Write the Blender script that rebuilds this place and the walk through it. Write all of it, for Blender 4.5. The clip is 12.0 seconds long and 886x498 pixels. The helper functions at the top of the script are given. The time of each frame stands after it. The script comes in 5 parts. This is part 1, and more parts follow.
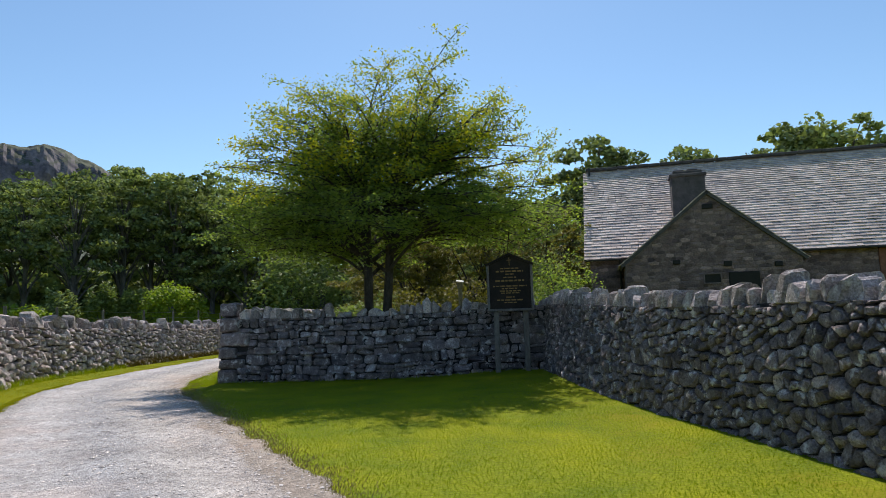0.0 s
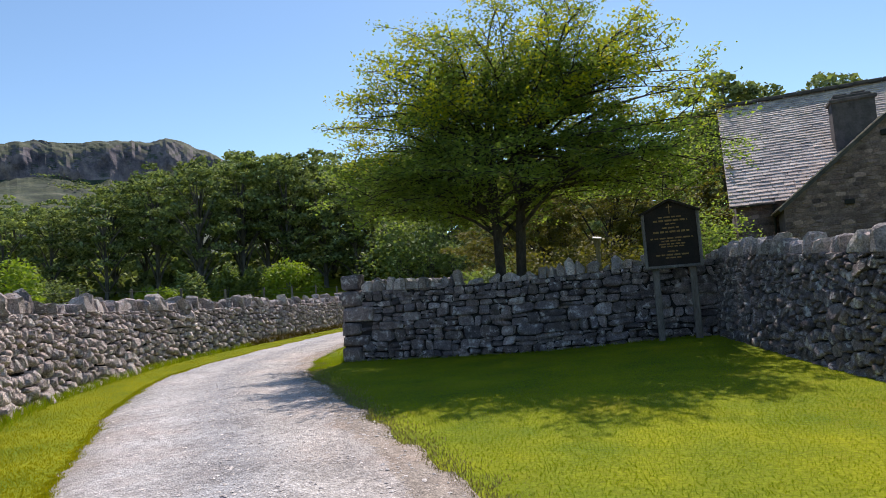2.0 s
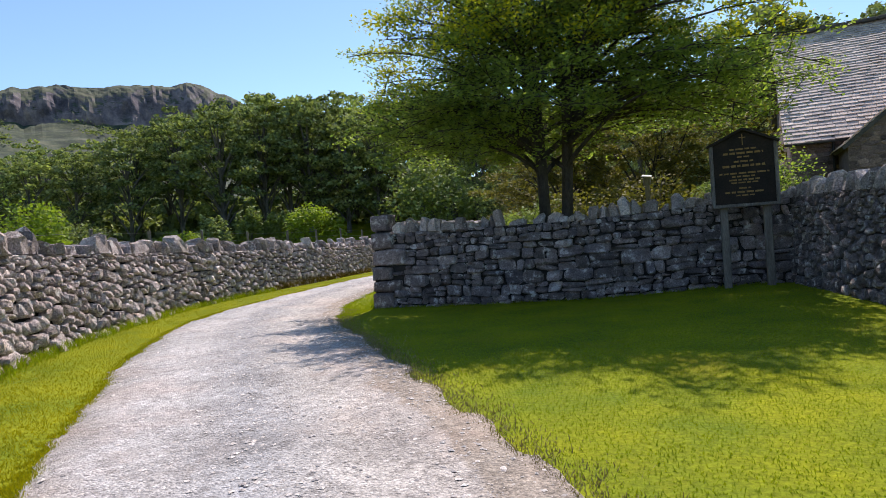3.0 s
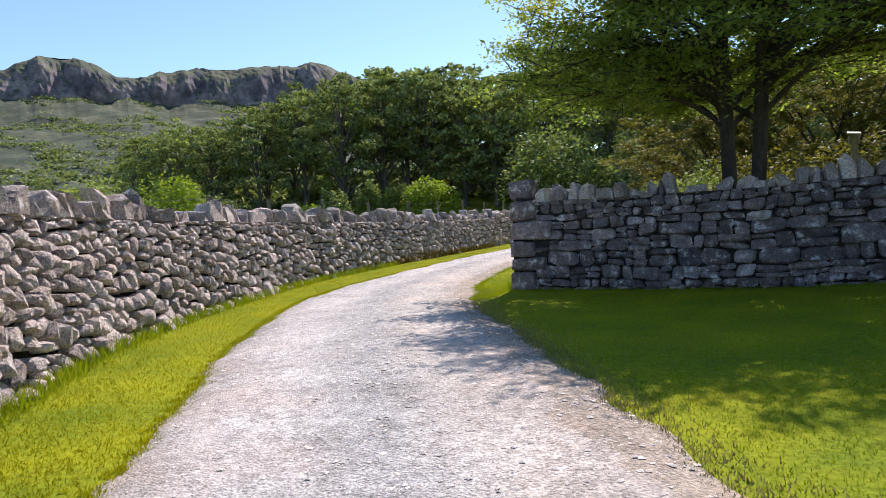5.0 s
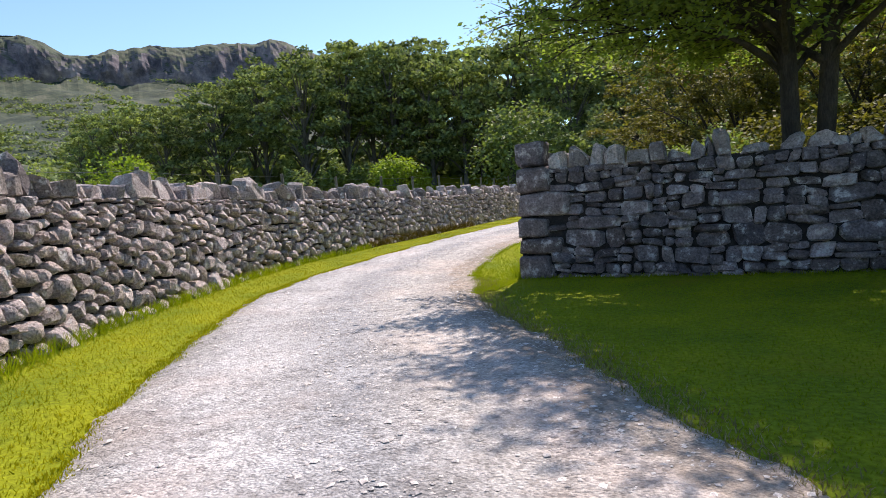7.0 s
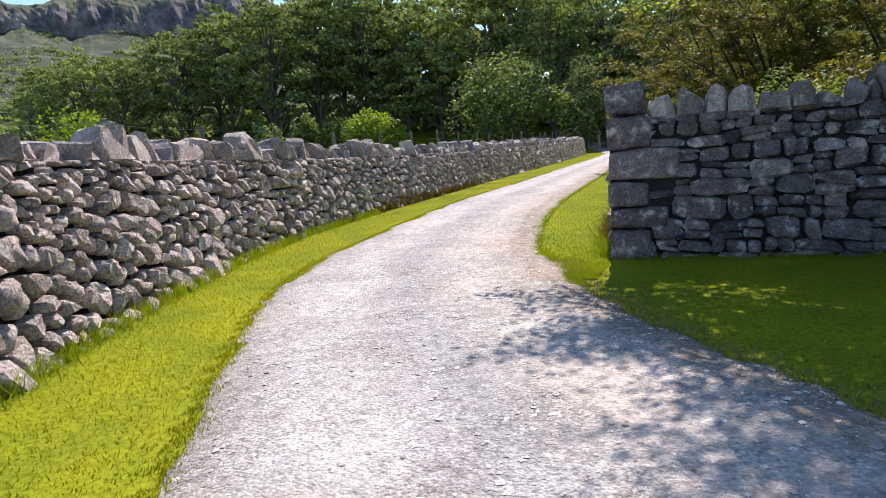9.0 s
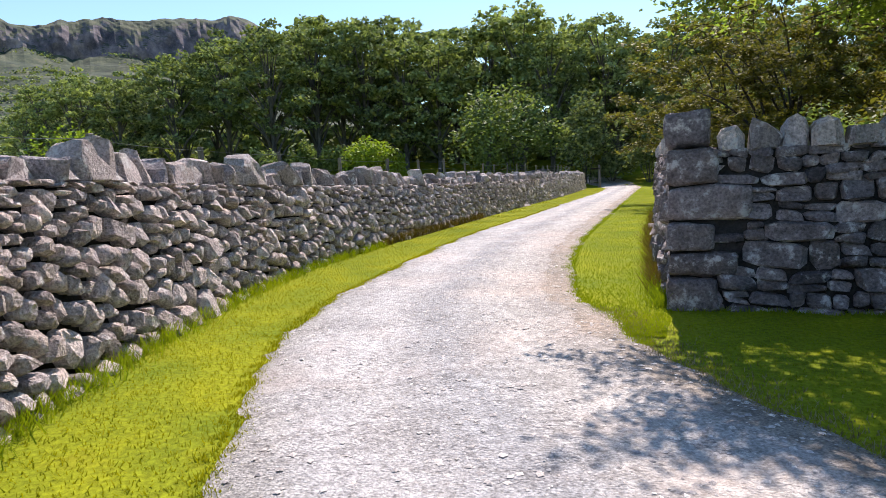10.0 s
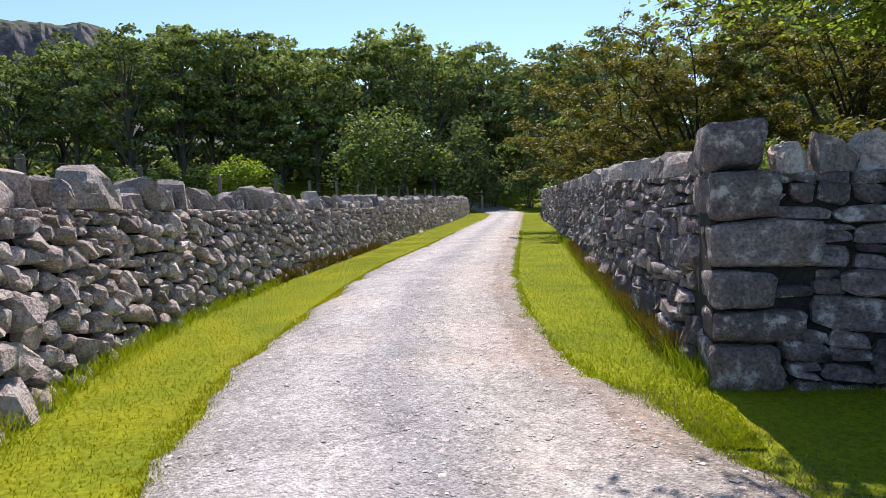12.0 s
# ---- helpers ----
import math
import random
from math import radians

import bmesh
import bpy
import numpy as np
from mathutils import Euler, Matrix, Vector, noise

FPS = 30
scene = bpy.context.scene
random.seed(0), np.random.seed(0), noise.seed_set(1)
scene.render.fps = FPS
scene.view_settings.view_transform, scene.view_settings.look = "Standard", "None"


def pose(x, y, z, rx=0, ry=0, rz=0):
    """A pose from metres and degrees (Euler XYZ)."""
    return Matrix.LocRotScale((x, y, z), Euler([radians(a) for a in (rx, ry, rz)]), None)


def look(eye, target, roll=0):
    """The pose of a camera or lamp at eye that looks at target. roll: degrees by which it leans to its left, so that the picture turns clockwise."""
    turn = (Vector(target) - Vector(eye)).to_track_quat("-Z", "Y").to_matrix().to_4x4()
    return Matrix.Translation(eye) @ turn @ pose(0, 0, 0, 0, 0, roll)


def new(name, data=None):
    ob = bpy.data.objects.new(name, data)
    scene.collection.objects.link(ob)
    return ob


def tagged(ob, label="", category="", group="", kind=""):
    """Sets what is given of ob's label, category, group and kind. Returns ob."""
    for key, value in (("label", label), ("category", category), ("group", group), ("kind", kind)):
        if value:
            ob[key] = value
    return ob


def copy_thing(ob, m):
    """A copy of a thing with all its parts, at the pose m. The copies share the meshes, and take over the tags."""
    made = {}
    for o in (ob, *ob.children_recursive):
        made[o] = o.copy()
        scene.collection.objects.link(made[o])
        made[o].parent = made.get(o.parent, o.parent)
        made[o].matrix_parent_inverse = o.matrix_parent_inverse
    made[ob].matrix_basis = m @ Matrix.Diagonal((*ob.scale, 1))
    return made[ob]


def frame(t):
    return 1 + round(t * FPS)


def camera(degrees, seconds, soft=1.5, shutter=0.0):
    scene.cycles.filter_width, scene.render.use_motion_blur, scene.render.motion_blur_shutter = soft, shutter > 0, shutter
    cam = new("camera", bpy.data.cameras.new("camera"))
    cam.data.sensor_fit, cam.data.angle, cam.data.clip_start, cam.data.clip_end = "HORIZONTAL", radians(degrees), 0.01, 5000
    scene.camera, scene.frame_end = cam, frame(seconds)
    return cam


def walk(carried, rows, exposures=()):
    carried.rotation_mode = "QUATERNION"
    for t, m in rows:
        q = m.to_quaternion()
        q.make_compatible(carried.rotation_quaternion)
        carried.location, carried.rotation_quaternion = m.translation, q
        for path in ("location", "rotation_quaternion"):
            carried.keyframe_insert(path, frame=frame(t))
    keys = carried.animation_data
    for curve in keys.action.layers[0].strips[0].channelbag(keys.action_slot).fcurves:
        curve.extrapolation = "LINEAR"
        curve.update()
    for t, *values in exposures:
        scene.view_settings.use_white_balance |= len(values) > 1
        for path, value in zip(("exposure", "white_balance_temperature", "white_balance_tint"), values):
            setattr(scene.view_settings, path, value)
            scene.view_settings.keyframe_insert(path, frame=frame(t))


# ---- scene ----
cam = camera(70.6, 12.0, soft=0.85)
PATH = [
    (0, (8.149, -15.251, 1.398), (7.858, -13.285, 1.62), -1.7),
    (0.5, (7.937, -14.772, 1.452), (7.796, -12.781, 1.581), 0.1),
    (0.9, (7.778, -14.594, 1.424), (7.323, -12.66, 1.659), -1.4),
    (1, (7.723, -14.528, 1.424), (7.282, -12.595, 1.69), -1.5),
    (1.5, (7.323, -14.249, 1.328), (6.76, -12.343, 1.55), -2.8),
    (2, (6.983, -13.453, 1.451), (6.369, -11.554, 1.581), -4.4),
    (2.5, (6.638, -12.897, 1.403), (6.013, -10.998, 1.475), -1.8),
    (2.7, (6.463, -12.681, 1.397), (5.78, -10.8, 1.4), -4.3),
    (4.3, (5.392, -11.361, 1.299), (4.627, -9.516, 1.192), -1.3),
    (4.5, (5.21, -11.17, 1.316), (4.39, -9.349, 1.205), -2.8),
    (5, (4.879, -10.764, 1.317), (3.86, -9.045, 1.226), -3.6),
    (5.5, (4.461, -10.369, 1.312), (3.529, -8.604, 1.189), -0.9),
    (6, (4.17, -9.904, 1.268), (3.18, -8.167, 1.226), -1.5),
    (6.5, (3.735, -9.447, 1.32), (2.836, -7.662, 1.246), -5.4),
    (7, (3.359, -8.943, 1.241), (2.432, -7.178, 1.078), -4.4),
    (7.2, (3.218, -8.756, 1.228), (2.21, -7.029, 1.191), -3.2),
    (8.8, (1.543, -7.739, 1.352), (0.577, -5.995, 1.194), -4.1),
    (9, (1.311, -7.583, 1.365), (0.472, -5.793, 1.058), -4.8),
    (9.5, (0.859, -7.272, 1.409), (-0.049, -5.5, 1.222), -5.9),
    (10, (0.504, -6.837, 1.388), (-0.312, -5.023, 1.174), -3.1),
    (10.5, (0.123, -6.36, 1.457), (-0.478, -4.458, 1.31), -1.9),
    (11, (-0.23, -5.9, 1.452), (-0.923, -4.024, 1.395), -1.4),
    (11.5, (-0.613, -5.495, 1.428), (-1.246, -3.599, 1.36), -3.0),
    (12, (-0.977, -5.042, 1.455), (-1.412, -3.096, 1.297), -2.2),
]
walk(cam, [(t, look(eye, target, roll)) for t, eye, target, roll in PATH], [(0, 0.07, 6700, 17), (1.5, 0.14, 6750, 20), (2.7, 0.3, 6800, 22), (5.5, 0.53, 6850, 23), (7.2, 0.51, 6850, 23), (8.9, 0.6, 6850, 23), (9.5, 0.72, 6800, 23), (10, 0.64, 6800, 23), (12, 0.44, 6780, 23)])

# ---- sky and sun ----
SUN_EL, SUN_AZ = 50.0, -8.0
world = bpy.data.worlds.new("sky")
scene.world = world
world.use_nodes = True
sky = world.node_tree.nodes.new("ShaderNodeTexSky")
sky.sky_type, sky.sun_disc = "NISHITA", False
sky.sun_elevation, sky.sun_rotation = radians(SUN_EL), radians(SUN_AZ)
sky.air_density, sky.dust_density, sky.ozone_density = 1.0, 0.15, 1.4
back = world.node_tree.nodes["Background"]
back.inputs["Strength"].default_value = 0.13
clear = world.node_tree.nodes.new("ShaderNodeMix")
clear.data_type, clear.blend_type = "RGBA", "MULTIPLY"
clear.inputs["Factor"].default_value, clear.inputs["B"].default_value = 1.0, (0.8, 1.01, 1.05, 1)
world.node_tree.links.new(sky.outputs[0], clear.inputs["A"])
world.node_tree.links.new(clear.outputs["Result"], back.inputs["Color"])
sun = new("sun", bpy.data.lights.new("sun", "SUN"))
sun.data.energy, sun.data.angle, sun.data.color = 5.0, radians(0.53), (1.0, 0.95, 0.86)
sun.matrix_world = look((0, 0, 60), (-math.sin(radians(SUN_AZ)) * math.cos(radians(SUN_EL)), -math.cos(radians(SUN_AZ)) * math.cos(radians(SUN_EL)), 60 - math.sin(radians(SUN_EL))))

# ---- materials ----


def nodes_of(name):
    m = bpy.data.materials.new(name)
    m.use_nodes = True
    return m, m.node_tree.nodes, m.node_tree.links


def ramp(nodes, stops):
    r = nodes.new("ShaderNodeValToRGB")
    while len(r.color_ramp.elements) < len(stops):
        r.color_ramp.elements.new(0.5)
    for e, (p, c) in zip(r.color_ramp.elements, stops):
        e.position, e.color = p, (*c, 1)
    return r


def mixed(nodes, links, kind, fac, a, b):
    m = nodes.new("ShaderNodeMix")
    m.data_type, m.blend_type = "RGBA", kind
    for sock, v in ((m.inputs["Factor"], fac), (m.inputs["A"], a), (m.inputs["B"], b)):
        if isinstance(v, (int, float)):
            sock.default_value = v
        elif isinstance(v, tuple):
            sock.default_value = (*v, 1)
        else:
            links.new(v, sock)
    return m.outputs["Result"]


def noise_tex(nodes, links, scale, detail=4.0, rough=0.6, stretch=None):
    tex = nodes.new("ShaderNodeTexNoise")
    tex.inputs["Scale"].default_value, tex.inputs["Detail"].default_value, tex.inputs["Roughness"].default_value = scale, detail, rough
    geo = nodes.new("ShaderNodeNewGeometry")
    if stretch:
        mp = nodes.new("ShaderNodeMapping")
        mp.inputs["Scale"].default_value = stretch
        links.new(geo.outputs["Position"], mp.inputs["Vector"])
        links.new(mp.outputs[0], tex.inputs["Vector"])
    else:
        links.new(geo.outputs["Position"], tex.inputs["Vector"])
    return tex.outputs["Fac"]


def any_random(nodes, links):
    """One random number a piece: by object, and by island where pieces are joined."""
    info, geo = nodes.new("ShaderNodeObjectInfo"), nodes.new("ShaderNodeNewGeometry")
    add, fr = nodes.new("ShaderNodeMath"), nodes.new("ShaderNodeMath")
    add.operation, fr.operation = "ADD", "FRACT"
    links.new(info.outputs["Random"], add.inputs[0])
    links.new(geo.outputs["Random Per Island"], add.inputs[1])
    links.new(add.outputs[0], fr.inputs[0])
    return fr.outputs[0]


def surface(name, low, high, scale=6.0, fine=60.0, rough=0.85, bump=0.4, dist=0.02, pieces=None, patches=None, stretch=None, fine_amount=0.35, metal=0.0):
    """A grained surface: two colours mixed by coarse noise, fine grain over it, random tint a piece, patches of another colour."""
    m, nodes, links = nodes_of(name)
    bsdf = nodes["Principled BSDF"]
    coarse, grain = noise_tex(nodes, links, scale, 5, 0.6, stretch), noise_tex(nodes, links, fine, 4, 0.65, stretch)
    r = ramp(nodes, [(0.32, low), (0.68, high)])
    links.new(coarse, r.inputs[0])
    col = r.outputs[0]
    g = ramp(nodes, [(0.3, (0.42, 0.42, 0.42)), (0.7, (1.4, 1.4, 1.4))])
    links.new(grain, g.inputs[0])
    col = mixed(nodes, links, "MULTIPLY", fine_amount * 2 if fine_amount < 0.5 else 1.0, col, g.outputs[0])
    if pieces:
        p = ramp(nodes, pieces)
        links.new(any_random(nodes, links), p.inputs[0])
        col = mixed(nodes, links, "MULTIPLY", 1.0, col, p.outputs[0])
    if patches:
        colour, pscale, lo, hi = patches
        pn = ramp(nodes, [(lo, (0, 0, 0)), (hi, (1, 1, 1))])
        links.new(noise_tex(nodes, links, pscale, 6, 0.7), pn.inputs[0])
        col = mixed(nodes, links, "MIX", pn.outputs[0], col, colour)
    links.new(col, bsdf.inputs["Base Color"])
    bsdf.inputs["Roughness"].default_value, bsdf.inputs["Metallic"].default_value = rough, metal
    bsdf.inputs["Specular IOR Level"].default_value = 0.3
    if bump:
        b = nodes.new("ShaderNodeBump")
        b.inputs["Strength"].default_value, b.inputs["Distance"].default_value = bump, dist
        add = nodes.new("ShaderNodeMath")
        add.operation = "ADD"
        links.new(coarse, add.inputs[0])
        links.new(grain, add.inputs[1])
        links.new(add.outputs[0], b.inputs["Height"])
        links.new(b.outputs[0], bsdf.inputs["Normal"])
    return m


def leafage(name, dark, light, through_light=0.35, patch=0.35, scale=0.5, rough=0.6, gloss=0.15):
    """Leaves: diffuse and translucent, tinted leaf by leaf and limb by limb."""
    m, nodes, links = nodes_of(name)
    r = ramp(nodes, [(0.1, dark), (0.9, light)])
    add = nodes.new("ShaderNodeMath")
    add.operation = "MULTIPLY_ADD"
    links.new(any_random(nodes, links), add.inputs[0])
    add.inputs[1].default_value = 1 - patch
    scaled = nodes.new("ShaderNodeMath")
    scaled.operation = "MULTIPLY"
    links.new(noise_tex(nodes, links, scale, 2), scaled.inputs[0])
    scaled.inputs[1].default_value = patch
    links.new(scaled.outputs[0], add.inputs[2])
    links.new(add.outputs[0], r.inputs[0])
    bsdf = nodes["Principled BSDF"]
    links.new(r.outputs[0], bsdf.inputs["Base Color"])
    bsdf.inputs["Roughness"].default_value = rough
    bsdf.inputs["Specular IOR Level"].default_value = gloss
    tr, mx = nodes.new("ShaderNodeBsdfTranslucent"), nodes.new("ShaderNodeMixShader")
    tint = mixed(nodes, links, "MULTIPLY", 1.0, r.outputs[0], (1.05, 1.12, 0.42))
    links.new(tint, tr.inputs["Color"])
    mx.inputs[0].default_value = through_light
    links.new(bsdf.outputs[0], mx.inputs[1])
    links.new(tr.outputs[0], mx.inputs[2])
    links.new(mx.outputs[0], nodes["Material Output"].inputs["Surface"])
    return m


STONE_TINTS = [(0.0, (0.4, 0.39, 0.41)), (0.2, (0.85, 0.82, 0.8)), (0.4, (0.55, 0.52, 0.5)), (0.6, (1.1, 1.02, 0.96)), (0.8, (0.72, 0.72, 0.76)), (1.0, (1.5, 1.42, 1.33))]
WARM_TINTS = [(0.0, (0.5, 0.47, 0.47)), (0.18, (1.0, 0.94, 0.91)), (0.36, (0.68, 0.63, 0.61)), (0.55, (1.25, 1.15, 1.1)), (0.75, (0.82, 0.8, 0.82)), (1.0, (1.45, 1.38, 1.32))]
LICHEN = ((0.66, 0.63, 0.61), 6.0, 0.55, 0.64)
# brighter, warmer stone for the sunlit west wall, its light put into colour
stone_warm_lit = surface("field_stone_warm_lit", (0.44, 0.395, 0.385), (0.72, 0.65, 0.63), 5, 34, 0.9, 1.0, 0.06, WARM_TINTS, LICHEN, None, 0.5)
# the same stone darkened in colour for the walls in shade
stone_grey_shade = surface("field_stone_grey_shade", (0.19, 0.165, 0.168), (0.43, 0.38, 0.384), 6, 38, 0.9, 1.0, 0.045, STONE_TINTS, LICHEN, None, 0.48)
stone_cope = surface("coping_stone", (0.37, 0.328, 0.318), (0.66, 0.595, 0.572), 4, 36, 0.9, 1.0, 0.045, STONE_TINTS, LICHEN, None, 0.48)
# rubble darkened well below the face stones, shade of the joints in its colour
wall_core_shade = surface("rubble_gap_shade", (0.02, 0.018, 0.017), (0.06, 0.054, 0.05), 8, 50, 0.95, 0.8, 0.03)
grass_ground = surface("turf", (0.12, 0.175, 0.014), (0.26, 0.28, 0.012), 0.9, 25, 0.9, 0.5, 0.02, None, ((0.24, 0.215, 0.016), 0.6, 0.55, 0.75))
grass_ground.node_tree.nodes["Principled BSDF"].inputs["Specular IOR Level"].default_value = 0.05
gravel = surface("gravel", (0.305, 0.306, 0.302), (0.5, 0.506, 0.503), 1.1, 46, 0.9, 0.7, 0.02, None, ((0.45, 0.41, 0.385), 0.5, 0.48, 0.68), None, 0.45)
pebble_mat = surface("pebbles", (0.52, 0.49, 0.47), (0.72, 0.69, 0.66), 9, 80, 0.85, 0.4, 0.005, [(0.0, (0.6, 0.59, 0.6)), (0.4, (0.9, 0.88, 0.86)), (1.0, (1.25, 1.22, 1.18))])
nodes, links = gravel.node_tree.nodes, gravel.node_tree.links
across_node = nodes.new("ShaderNodeAttribute")
across_node.attribute_name = "across"
wob = nodes.new("ShaderNodeMath")
wob.operation = "MULTIPLY_ADD"
links.new(noise_tex(nodes, links, 0.9, 4), wob.inputs[0])
wob.inputs[1].default_value = 0.22
links.new(across_node.outputs["Fac"], wob.inputs[2])
wear = ramp(nodes, [(0.1, (0.78, 0.76, 0.72)), (0.24, (1.0, 0.99, 1.0)), (0.4, (1.12, 1.1, 1.1)), (0.58, (0.82, 0.83, 0.86)), (0.8, (1.15, 1.1, 1.05)), (0.98, (1.02, 0.94, 0.88)), (1.0, (0.8, 0.7, 0.6))])
links.new(wob.outputs[0], wear.inputs[0])
old = nodes["Principled BSDF"].inputs["Base Color"].links[0].from_socket
speck = ramp(nodes, [(0.36, (0.68, 0.67, 0.66)), (0.5, (1.0, 1.0, 1.0)), (0.62, (1.22, 1.22, 1.22))])
links.new(noise_tex(nodes, links, 11, 8, 0.72), speck.inputs[0])
worn = mixed(nodes, links, "MULTIPLY", 1.0, old, wear.outputs[0])
links.new(mixed(nodes, links, "MULTIPLY", 1.0, worn, speck.outputs[0]), nodes["Principled BSDF"].inputs["Base Color"])
chips = nodes.new("ShaderNodeTexVoronoi")
chips.inputs["Scale"].default_value = 55
chip_geo = nodes.new("ShaderNodeNewGeometry")
links.new(chip_geo.outputs["Position"], chips.inputs["Vector"])
chip_grey = nodes.new("ShaderNodeSeparateColor")
links.new(chips.outputs["Color"], chip_grey.inputs[0])
chip_tone = ramp(nodes, [(0.0, (0.55, 0.54, 0.55)), (0.3, (0.9, 0.89, 0.88)), (0.7, (1.05, 1.04, 1.03)), (1.0, (1.3, 1.28, 1.26))])
links.new(chip_grey.outputs[0], chip_tone.inputs[0])
loose_part = ramp(nodes, [(0.4, (0.15, 0.15, 0.15)), (0.6, (0.9, 0.9, 0.9))])
links.new(noise_tex(nodes, links, 1.7, 5, 0.65), loose_part.inputs[0])
gravel_bsdf = nodes["Principled BSDF"]
plain = gravel_bsdf.inputs["Base Color"].links[0].from_socket
links.new(mixed(nodes, links, "MULTIPLY", loose_part.outputs[0], plain, chip_tone.outputs[0]), gravel_bsdf.inputs["Base Color"])
chip_bump = nodes.new("ShaderNodeBump")
chip_bump.invert = True
chip_bump.inputs["Strength"].default_value, chip_bump.inputs["Distance"].default_value = 0.6, 0.012
links.new(chips.outputs["Distance"], chip_bump.inputs["Height"])
links.new(gravel_bsdf.inputs["Normal"].links[0].from_socket, chip_bump.inputs["Normal"])
links.new(chip_bump.outputs[0], gravel_bsdf.inputs["Normal"])
blade_mat = leafage("grass_blades", (0.13, 0.215, 0.02), (0.34, 0.37, 0.012), 0.45, 0.65, 0.45, 0.7, 0.03)
verge_mat = leafage("verge_blades", (0.165, 0.205, 0.012), (0.4, 0.35, 0.01), 0.42, 0.65, 0.45, 0.7, 0.03)
moss_mat = leafage("dry_moss", (0.10, 0.07, 0.02), (0.24, 0.17, 0.05), 0.2, 0.5, 2.0)

# ---- building blocks ----


def mesh_object(name, verts, faces, mat, parent=None, label="", smooth=False):
    me = bpy.data.meshes.new(name)
    me.from_pydata([tuple(v) for v in verts], [], faces)
    me.materials.append(mat)
    if smooth:
        me.polygons.foreach_set("use_smooth", [True] * len(me.polygons))
    me.update()
    ob = new(name, me)
    ob.parent = parent
    if label:
        ob["label"] = label
    return ob


def part(name, bm, material, parent, label=""):
    me = bpy.data.meshes.new(name)
    bm.normal_update()
    bm.to_mesh(me)
    bm.free()
    me.materials.append(material)
    ob = new(name, me)
    ob.parent = parent
    if label:
        ob["label"] = label
    return ob


def block(bm, size, m, bevel=0.01, jitter=0.0, rnd=random):
    """A bevelled block of that size about the pose m."""
    made = bmesh.ops.create_cube(bm, size=1.0)["verts"]
    for v in made:
        v.co = m @ Vector((v.co.x * size[0] + rnd.uniform(-jitter, jitter), v.co.y * size[1] + rnd.uniform(-jitter, jitter), v.co.z * size[2] + rnd.uniform(-jitter, jitter)))
    if bevel:
        edges = list({e for v in made for e in v.link_edges})
        bmesh.ops.bevel(bm, geom=edges, offset=bevel, segments=1, affect="EDGES")


def empty(name, at, label, category, group="", kind=""):
    ob = new(name)
    ob.location = at
    return tagged(ob, label, category, group, kind)


def curve_through(points, step=0.25):
    """A smooth line through the points in the plan, at even steps: places, tangents and the running length."""
    p = np.array(points, float)
    p = np.vstack([2 * p[0] - p[1], p, 2 * p[-1] - p[-2]])
    line = []
    for i in range(1, len(p) - 2):
        for u in np.linspace(0, 1, 24, endpoint=False):
            a, b, c, d = p[i - 1:i + 3]
            line.append(0.5 * (2 * b + (c - a) * u + (2 * a - 5 * b + 4 * c - d) * u * u + (3 * b - a - 3 * c + d) * u ** 3))
    line = np.array(line + [p[-2]])
    run = np.concatenate([[0], np.cumsum(np.linalg.norm(np.diff(line, axis=0), axis=1))])
    s = np.linspace(0, run[-1], max(2, int(run[-1] / step)))
    xy = np.stack([np.interp(s, run, line[:, k]) for k in range(2)], 1)
    tan = np.gradient(xy, s, axis=0)
    tan /= np.linalg.norm(tan, axis=1)[:, None]
    return s, xy, tan


class Line:
    def __init__(self, points):
        self.s, self.xy, self.tan = curve_through(points)
        self.length = self.s[-1]

    def at(self, s):
        x, y = np.interp(s, self.s, self.xy[:, 0]), np.interp(s, self.s, self.xy[:, 1])
        tx, ty = np.interp(s, self.s, self.tan[:, 0]), np.interp(s, self.s, self.tan[:, 1])
        n = math.hypot(tx, ty)
        return Vector((x, y, 0)), Vector((tx / n, ty / n, 0))


# ---- ground ----
LEFT_WALL = [(9.5, -24), (6.5, -18), (3.2, -13), (-0.2, -9.0), (-2.3, -6.6), (-3.5, -4.65), (-4.5, -2.6), (-5.25, -0.75), (-5.85, 1.1), (-6.3, 3.2), (-6.75, 7), (-7.45, 14), (-8.4, 24), (-9.6, 38), (-11.4, 53.4)]
ROAD_LEFT = [(8.0, -24), (6.0, -17), (4.0, -12), (1.8, -9.1), (-0.8, -6.0), (-2.4, -3.7), (-3.35, -2.0), (-3.95, -0.3), (-4.3, 1.6), (-4.8, 4.2), (-5.4, 8.5), (-5.8, 15), (-6.6, 25), (-7.7, 40), (-9.6, 53), (-14, 64), (-24, 74)]
ROAD_RIGHT = [(11.5, -24), (9.6, -17), (7.9, -12.4), (6.4, -10.1), (3.2, -6.0), (1.6, -3.8), (0.3, -2.2), (-0.5, -0.6), (-1.35, 1.3), (-1.95, 4.3), (-2.4, 8), (-3.2, 17.5), (-3.95, 26), (-5.3, 42), (-6.4, 53), (-10, 66), (-22, 78)]


def smooth_step(a, b, x):
    t = min(1.0, max(0.0, (x - a) / (b - a)))
    return t * t * (3 - 2 * t)


